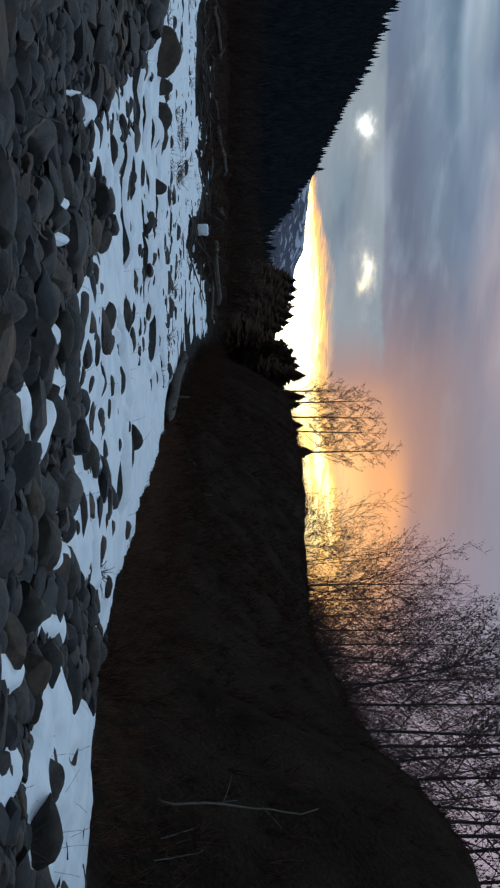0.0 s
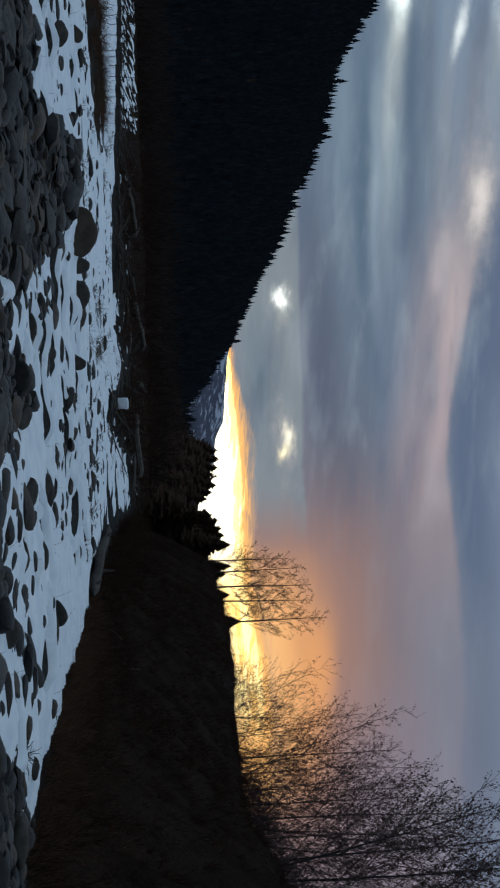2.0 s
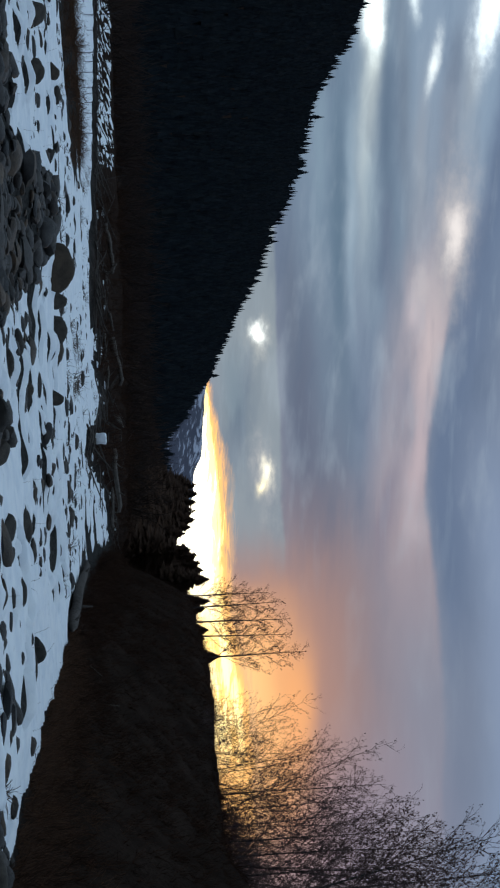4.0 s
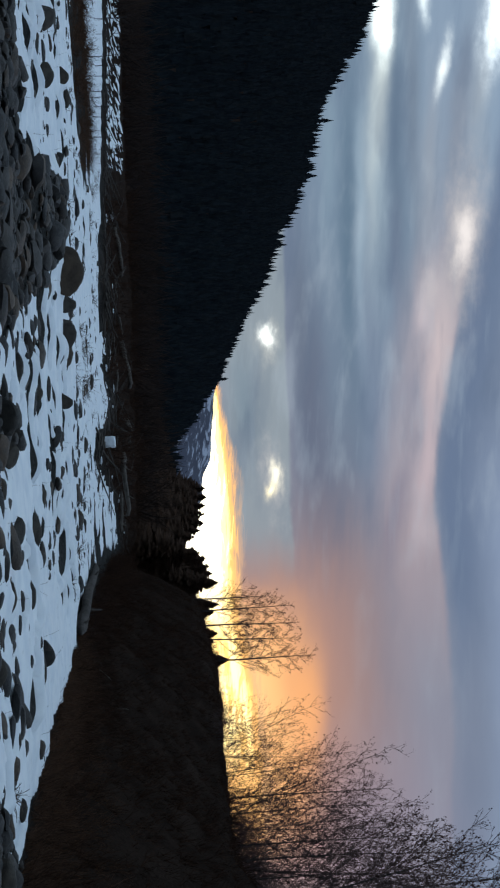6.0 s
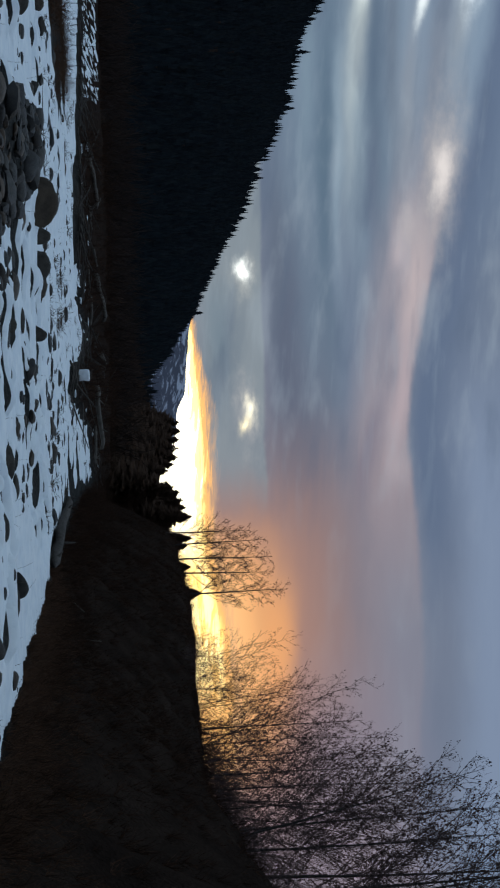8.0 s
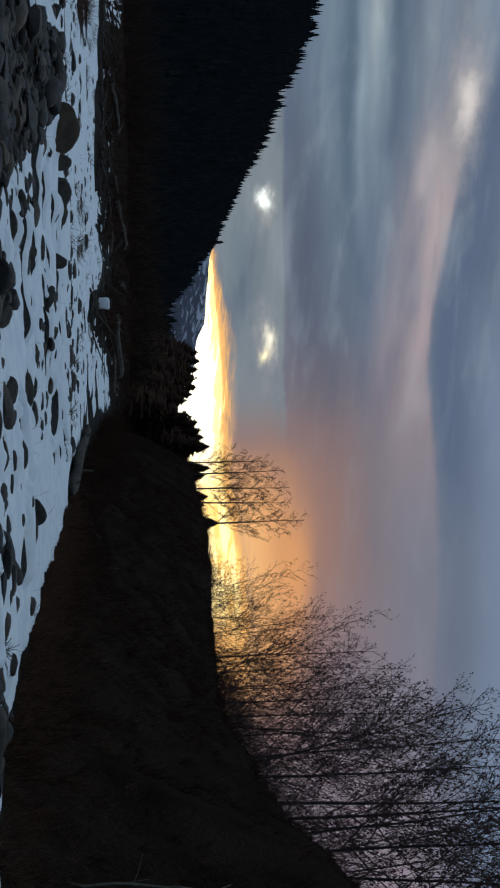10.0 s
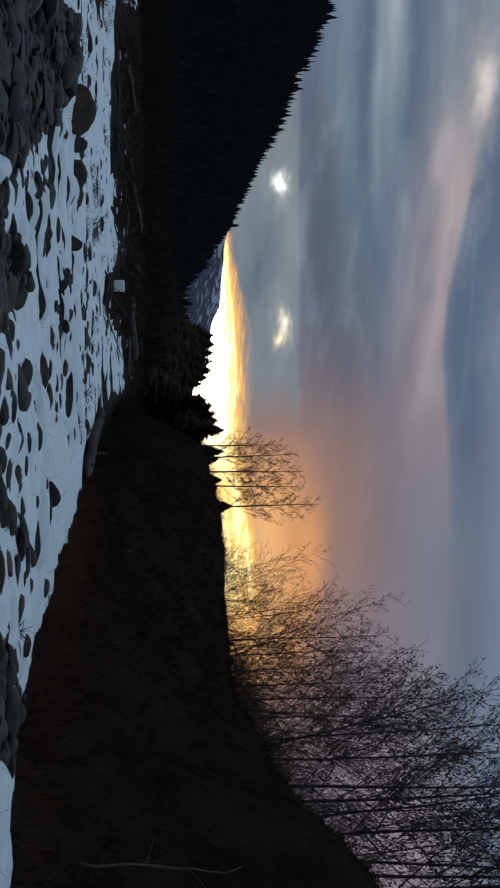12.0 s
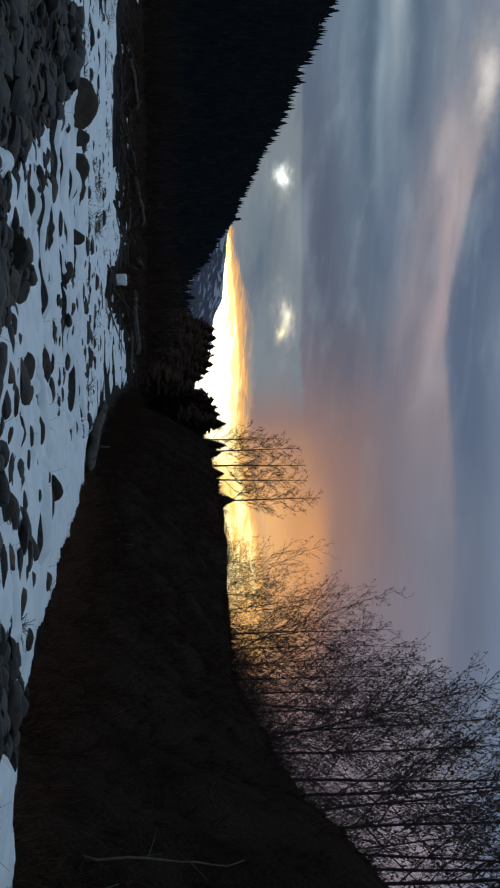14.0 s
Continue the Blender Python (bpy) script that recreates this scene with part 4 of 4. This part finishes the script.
LOW_EL = [0.9, 1.4, 1.7, 1.85, 1.9, 2.35, 2.3, 2.2, 2.0, 1.85, 2.1, 2.35, 2.55, 2.3, 2.55, 2.5, 2.45, 2.8, 2.9]
low = []
while len(low) < 1200:
    a = rnd.uniform(-12, 0.9)
    d = rnd.uniform(150, 280) if a > -5 else rnd.uniform(220, 420)
    x, y = d * math.sin(radians(a)), d * math.cos(radians(a))
    h = EYE + d * math.tan(radians(float(np.interp(a, LOW_AZ, LOW_EL)))) - rest(x, y)
    h = h * (1 - 0.55 * rnd.random() ** 2)
    if h > 1.0:
        low.append((x, y, h))
forest("valley_forest", low, "dark conifers and scrub across the valley floor", 9, THICKET)
# conifers that stand out against the sunset
for a, e, d, slim in ((-6.6, 2.85, 190, 0.5), (-6.25, 2.90, 180, 0.5), (-5.9, 2.84, 175, 0.5), (-5.55, 2.80, 172, 0.5), (-5.2, 2.76, 170, 0.5), (-4.9, 2.58, 162, 0.5), (-4.65, 2.35, 160, 0.5),
                      (-4.0, 2.55, 150, 0.5), (-3.75, 2.80, 155, 0.5), (-3.45, 2.92, 160, 0.5), (-3.15, 3.02, 165, 0.46),
                      (-2.78, 3.24, 150, 0.40), (-1.9, 3.22, 150, 0.36), (-1.6, 3.0, 145, 0.45), (-0.75, 3.12, 140, 0.42), (-0.4, 2.95, 140, 0.45), (0.12, 2.98, 120, 0.5),
                      (0.32, 3.50, 92, 0.40), (0.5, 3.15, 92, 0.5)):
    x, y = d * math.sin(radians(a)), d * math.cos(radians(a))
    z = rest(x, y)
    h = EYE + d * math.tan(radians(e)) - z
    top = new("conifer_tree")
    top.location = (x, y, z)
    mesh_object("crown", *sprays(h, h * slim, rnd), THICKET, top, False)
    tb = Tubes()
    tb.tube([(0, 0, -0.5), (0, 0, h * 0.97)], [0.10, 0.02], 6)
    new("trunk", tb.mesh("trunk", BARK)).parent = top
    tagged(top, "small dark conifer outlined by the bright sunset", "tree", "conifers along the bank")


# ---- driftwood, stems and tufts ----
def strike(a, e):
    """Where the sight line of direction a and height e (degrees) meets the land."""
    d = 12.0
    while d < 260:
        x, y = d * math.sin(radians(a)), d * math.cos(radians(a))
        if rest(x, y) >= EYE + d * math.tan(radians(e)):
            break
        d *= 1.004
    return Vector((x, y, rest(x, y)))


def knotty(p, q, r0, r1, rnd, steps=9, wander=0.02):
    """A slightly crooked stem from p to q as a bmesh tube with rough ends."""
    bm = bmesh.new()
    axis = (q - p)
    side = axis.orthogonal().normalized()
    other = axis.normalized().cross(side)
    rings = []
    drift = Vector((0, 0, 0))
    for i in range(steps + 1):
        f = i / steps
        drift = drift + (side * rnd.gauss(0, wander) + other * rnd.gauss(0, wander)) * axis.length
        r = r0 + (r1 - r0) * f
        c = p + axis * f + drift * (0 if i in (0, steps) else 1) * 0.5
        rings.append([bm.verts.new(c + (side * math.cos(a) + other * math.sin(a)) * r * rnd.uniform(0.82, 1.15)) for a in [k * math.tau / 8 for k in range(8)]])
    for lo, hi in zip(rings, rings[1:]):
        for k in range(8):
            bm.faces.new((lo[k], lo[(k + 1) % 8], hi[(k + 1) % 8], hi[k]))
    bm.faces.new(rings[0][::-1])
    bm.faces.new(rings[-1])
    return bm


def driftwood(p, q, r0, r1, seed, label, branches=2, mat=LOG, name="driftwood_log"):
    rnd = random.Random(seed)
    top = new(name)
    top.location = p
    part("trunk", knotty(Vector((0, 0, 0)), q - p, r0, r1, rnd), mat, top)
    axis = q - p
    for _ in range(branches):
        f = rnd.uniform(0.15, 0.9)
        way = Vector((rnd.gauss(0, 1), rnd.gauss(0, 1), abs(rnd.gauss(0.4, 0.6)))).normalized()
        part("branch_stub", knotty(axis * f, axis * f + way * min(axis.length, 4.0) * rnd.uniform(0.06, 0.18), r0 * 0.4, r0 * 0.12, rnd, 4), mat, top)
    return tagged(top, label, "stick" if name == "driftwood_stick" else "log", "sticks among the stones" if name == "driftwood_stick" else "driftwood on the far shore")


def aloft(a, e, d):
    return Vector((d * math.sin(radians(a)), d * math.cos(radians(a)), EYE + d * math.tan(radians(e))))


WOOD = [
    # from (direction, height) to (direction, height), thickness at both ends
    (-12.66, -0.46, -10.71, -0.12, 0.22, 0.16), (-17.2, -0.55, -15.2, -0.48, 0.16, 0.12), (-15.1, -0.62, -15.6, -0.08, 0.10, 0.05),
    (-15.3, -0.60, -14.4, -0.52, 0.10, 0.07), (-9.5, -0.36, -8.75, -0.16, 0.22, 0.12), (-8.2, -0.55, -5.6, -0.34, 0.14, 0.10),
    (-13.6, -0.50, -12.9, -0.30, 0.12, 0.05), (-11.8, -0.66, -10.6, -0.62, 0.10, 0.07), (-6.6, -0.62, -5.0, -0.55, 0.12, 0.08),
    (-9.9, -0.62, -8.9, -0.50, 0.09, 0.05), (-13.0, -0.72, -11.9, -0.70, 0.08, 0.05),
]
for k, (a0, e0, a1, e1, r0, r1) in enumerate(WOOD):
    p = strike(a0, e0)
    q = aloft(a1, e1, math.hypot(p.x, p.y))
    q.z = max(q.z, rest(q.x, q.y) + r1 * 0.6)
    p.z = rest(p.x, p.y) + r0 * 0.6
    driftwood(p, q, r0, r1, 40 + k, "weathered grey driftwood log on the far shore", 2 + k % 3)
# sticks and branches washed up along the far shore
rnd = random.Random(83)
tb = Tubes()
for _ in range(260):
    a = rnd.uniform(-26, -4.5)
    d = float(np.interp(a, SHORE_AZ, SHORE_R)) + rnd.uniform(-0.5, 1.0) ** 2 * 14 + 0.3
    x, y = d * math.sin(radians(a)), d * math.cos(radians(a))
    t, long = rnd.uniform(-0.6, 0.6) + (math.pi if rnd.random() < 0.5 else 0.0), rnd.uniform(0.5, 3.0)
    tilt = abs(rnd.gauss(0, 0.22))
    pts, _ = bent((x, y, rest(x, y) + 0.05), unit((math.cos(t), math.sin(t), tilt)), long, 4, rnd, 0.08, -0.01)
    pts[:, 2] = np.maximum(pts[:, 2], land(pts[:, 0], pts[:, 1]) + 0.04)
    tb.tube(pts, np.linspace(1, 0.4, 5) * rnd.uniform(0.015, 0.06), 5)
litter = new("driftwood_litter", tb.mesh("driftwood_litter", OLDLOG))
tagged(litter, "grey washed-up sticks and branches along the far shore", "driftwood", kind="stuff")
# a thick log at the foot of the near bank
log = new("driftwood_log")
line = []
for k in range(13):
    y = 51.5 - 16.5 * k / 12
    x = -3.4 + 2.95 * k / 12 + 0.12 * math.sin(k * 0.9)
    line.append((x, y, rest(x, y) + 0.17 + 0.02 * math.sin(k * 1.7)))
log.location = line[0]
tb = Tubes()
tb.tube(np.array(line) - np.array(line[0]), np.linspace(0.12, 0.18, 13) * (1 + 0.12 * np.sin(np.arange(13) * 2.1)) * np.array([0.1] + [1] * 11 + [0.1]), 9)
new("trunk", tb.mesh("trunk", OLDLOG)).parent = log
rnd = random.Random(71)
for k in (3, 8, 11):
    p = Vector(line[k]) - Vector(line[0])
    part("branch_stub", knotty(p, p + Vector((rnd.uniform(-0.5, 0.3), rnd.uniform(-0.3, 0.3), rnd.uniform(0.2, 0.5))), 0.05, 0.02, rnd, 4), OLDLOG, log)
tagged(log, "long grey driftwood log lying along the foot of the bank", "log")
# bleached sticks lying among the near stones
for k, (a0, d0, a1, d1, r0, r1) in enumerate([(-12.0, 10.9, -13.4, 12.1, 0.022, 0.013), (-8.9, 11.2, -8.2, 11.9, 0.016, 0.008), (-8.6, 11.9, -8.9, 11.3, 0.012, 0.006)]):
    p, q = (Vector((d * math.sin(radians(a)), d * math.cos(radians(a)), rest(d * math.sin(radians(a)), d * math.cos(radians(a))))) for a, d in ((a0, d0), (a1, d1)))
    p.z, q.z = p.z + 0.16, q.z + 0.19
    driftwood(p, q, r0, r1, 90 + k, "bleached driftwood stick lying across dark river stones", 1, LOG, "driftwood_stick")
# thin bare saplings standing on the far snow
rnd = random.Random(57)
for k in range(16):
    a = -26.0 + 7.2 * (k + rnd.random()) / 16
    d = rnd.uniform(58, 100)
    x, y = d * math.sin(radians(a)), d * math.cos(radians(a))
    tall = rnd.uniform(1.0, 2.4) * d / 80
    tb = Tubes()
    pts, _ = bent((0, 0, -0.1), unit((rnd.gauss(0, 0.06), 0, 1)), tall, 6, rnd, 0.05, 0.0)
    tb.tube(pts, np.linspace(0.020, 0.008, 7), 5)
    for _ in range(7):
        f = rnd.uniform(0.25, 0.95)
        sp, _ = bent(between(pts, f), aside(rnd, heading(pts, f), 45), tall * rnd.uniform(0.12, 0.3), 3, rnd, 0.1, 0.03)
        tb.tube(sp, np.linspace(0.008, 0.004, 4), 3)
    ob = new("sapling", tb.mesh("sapling", BARK))
    ob.location = (x, y, rest(x, y))
    tagged(ob, "thin dark leafless sapling standing in far snow", "sapling", "saplings on the far snow")
# pale dead saplings and roots on the bank
STEMS = [(14.12, -2.6, 14.46, 3.6, 0.020, 0.007), (15.6, -2.75, 15.2, -1.3, 0.012, 0.005), (15.9, -3.2, 17.3, -2.1, 0.016, 0.006),
         (15.1, -2.4, 16.5, -1.7, 0.010, 0.004), (13.2, -2.7, 14.0, -1.6, 0.008, 0.004), (16.4, -2.9, 16.0, -0.9, 0.010, 0.004),
         (14.9, -2.9, 15.7, -2.2, 0.010, 0.004), (1.98, -1.15, 2.08, -0.55, 0.016, 0.010), (0.4, -1.7, 0.9, -1.2, 0.02, 0.01)]
for k, (a0, e0, a1, e1, r0, r1) in enumerate(STEMS):
    p = strike(a0, e0)
    q = aloft(a1, e1, math.hypot(p.x, p.y) * 1.0)
    rnd = random.Random(k)
    top = new("dead_stem")
    top.location = p
    part("stem", knotty(Vector((0, 0, -0.05)), q - p, r0, r1, rnd, 10, 0.014), PALE, top)
    for _ in range(2 if k else 3):
        f = rnd.uniform(0.2, 0.8)
        way = Vector((rnd.gauss(0, 1), rnd.gauss(0, 0.5), rnd.uniform(0.2, 1.2))).normalized()
        part("side_shoot", knotty((q - p) * f, (q - p) * f + way * (q - p).length * 0.2, r1 * 0.8, r1 * 0.3, rnd, 4), PALE, top)
    tagged(top, "pale dead stem leaning against the dark bank", "stem", "dead stems on the bank")

# stump with a cap of snow on the far shore
p = strike(-8.6, -1.3)
stump = new("tree_stump")
stump.location = p
rnd = random.Random(9)
part("trunk", knotty(Vector((0, 0, -0.3)), Vector((0.04, 0, 0.2)), 0.26, 0.2, rnd, 5, 0.01), LOG, stump)
for k in range(5):
    a = k * 1.26
    part("root", knotty(Vector((0.2 * math.cos(a), 0.2 * math.sin(a), 0.0)), Vector((0.75 * math.cos(a), 0.75 * math.sin(a), -0.22)), 0.10, 0.03, rnd, 4), LOG, stump)
bm = bmesh.new()
bmesh.ops.create_cube(bm, size=2.0)
bmesh.ops.subdivide_edges(bm, edges=bm.edges[:], cuts=6, use_grid_fill=True)
for v in bm.verts:
    c = v.co.lerp(v.co.normalized(), 0.22) * (1 + 0.16 * noise.noise(v.co * 1.4))
    v.co = Vector((c.x * 0.23, c.y * 0.2, 0.36 + c.z * 0.24))
part("snow_cap", bm, SNOW, stump, "block of white snow")
tagged(stump, "old tree stump capped with a block of snow", "stump")

# grass tufts bent over in the snow
def tuft(x, y, size, seed, label, mat=STALK, blades=34):
    rnd = random.Random(seed)
    tb = Tubes()
    for _ in range(blades):
        a = rnd.uniform(0, 6.28)
        pts, _ = bent((rnd.gauss(0, size * 0.16), rnd.gauss(0, size * 0.08), -0.02), unit((math.cos(a), math.sin(a) * 0.5, rnd.uniform(0.4, 1.6))), size * rnd.uniform(0.4, 1.0), 5, rnd, 0.16, -0.14)
        tb.tube(pts, np.linspace(0.007, 0.003, 6), 3)
    ob = new("grass_tuft", tb.mesh("grass_tuft", mat))
    ob.location = (x, y, rest(x, y) + max(0.0, float(snow_depth(x, y))) - 0.02)
    return tagged(ob, label, "grass", "grass tufts on the bar")


TUFTS = [(-12.6, 46, 0.75), (-11.0, 45, 0.7), (-10.6, 44, 0.5), (-12.1, 49, 0.5), (-16.0, 62, 0.6), (-15.2, 70, 0.6), (-6.2, 42, 0.4), (-20.6, 64, 0.7),
         (-21.6, 66, 0.7), (-22.8, 72, 0.8), (-24.0, 74, 0.8), (-14.2, 66, 0.5), (-17.4, 60, 0.6), (-18.6, 68, 0.7), (-8.4, 47, 0.35), (-3.0, 33, 0.3), (5.2, 17.4, 0.25), (8.4, 14.0, 0.2)]
for k, (a, d, size) in enumerate(TUFTS):
    tuft(d * math.sin(radians(a)), d * math.cos(radians(a)), size, 500 + k, "dry dark grass tuft bent over in the snow")
rnd = random.Random(31)
for k in range(190):
    a, d = rnd.uniform(-27.5, -19.5), rnd.uniform(48, 72)
    x, y = d * math.sin(radians(a)), d * math.cos(radians(a))
    if float(snow_depth(x, y)) < 0:
        tuft(x, y, rnd.uniform(0.5, 1.0), 700 + k, "clump of rusty brown dead grass in a bare hollow", RUST, 26)
for k in range(150):
    a, d = rnd.uniform(-25, -1), rnd.uniform(38, 88)
    x, y = d * math.sin(radians(a)), d * math.cos(radians(a))
    if float(snow_depth(x, y)) > 0 and float(bank(x, y)) <= 0 and float(beyond(x, y)) < -2:
        tuft(x, y, rnd.uniform(0.2, 0.6), 900 + k, "dry dark grass tuft bent over in the snow", STALK, 18)
# single stalks through the snow
tb = Tubes()
for _ in range(300):
    a, d = radians(rnd.uniform(-28, 18)), 10 * 7.5 ** rnd.random()
    x, y = d * math.sin(a), d * math.cos(a)
    if float(bank(x, y)) > 0 or float(beyond(x, y)) > 0:
        continue
    t = rnd.uniform(0, 6.28)
    h = rnd.uniform(0.12, 0.5)
    pts, _ = bent((x, y, rest(x, y)), unit((0.5 * math.cos(t), 0.5 * math.sin(t), 1)), h, 4, rnd, 0.15, -0.05)
    tb.tube(pts, np.linspace(0.0026, 0.0014, 5), 3)
stalks = new("dry_stalks", tb.mesh("dry_stalks", STALK))
tagged(stalks, "thin dry grass stalks standing through the snow", "grass", kind="stuff")

# scraps of snow caught in the driftwood
rnd = random.Random(63)
verts, faces, base = [], [], 0
for _ in range(20):
    a = rnd.uniform(-18, -4.5)
    d = float(np.interp(a, SHORE_AZ, SHORE_R)) + rnd.uniform(1, 9)
    x, y = d * math.sin(radians(a)), d * math.cos(radians(a))
    co, fa = SHAPES[COARSE[rnd.randrange(len(COARSE))]]
    s = rnd.uniform(0.06, 0.24)
    verts.append(co * np.array([s * rnd.uniform(1, 2), s, s * 0.45]) + np.array([x, y, rest(x, y) + 0.03]))
    faces.append(fa + base)
    base += len(co)
scraps = mesh_object("snow_scraps", np.concatenate(verts), np.concatenate(faces), SNOW)
tagged(scraps, "small scraps of white snow left among the driftwood", "snow", kind="stuff")
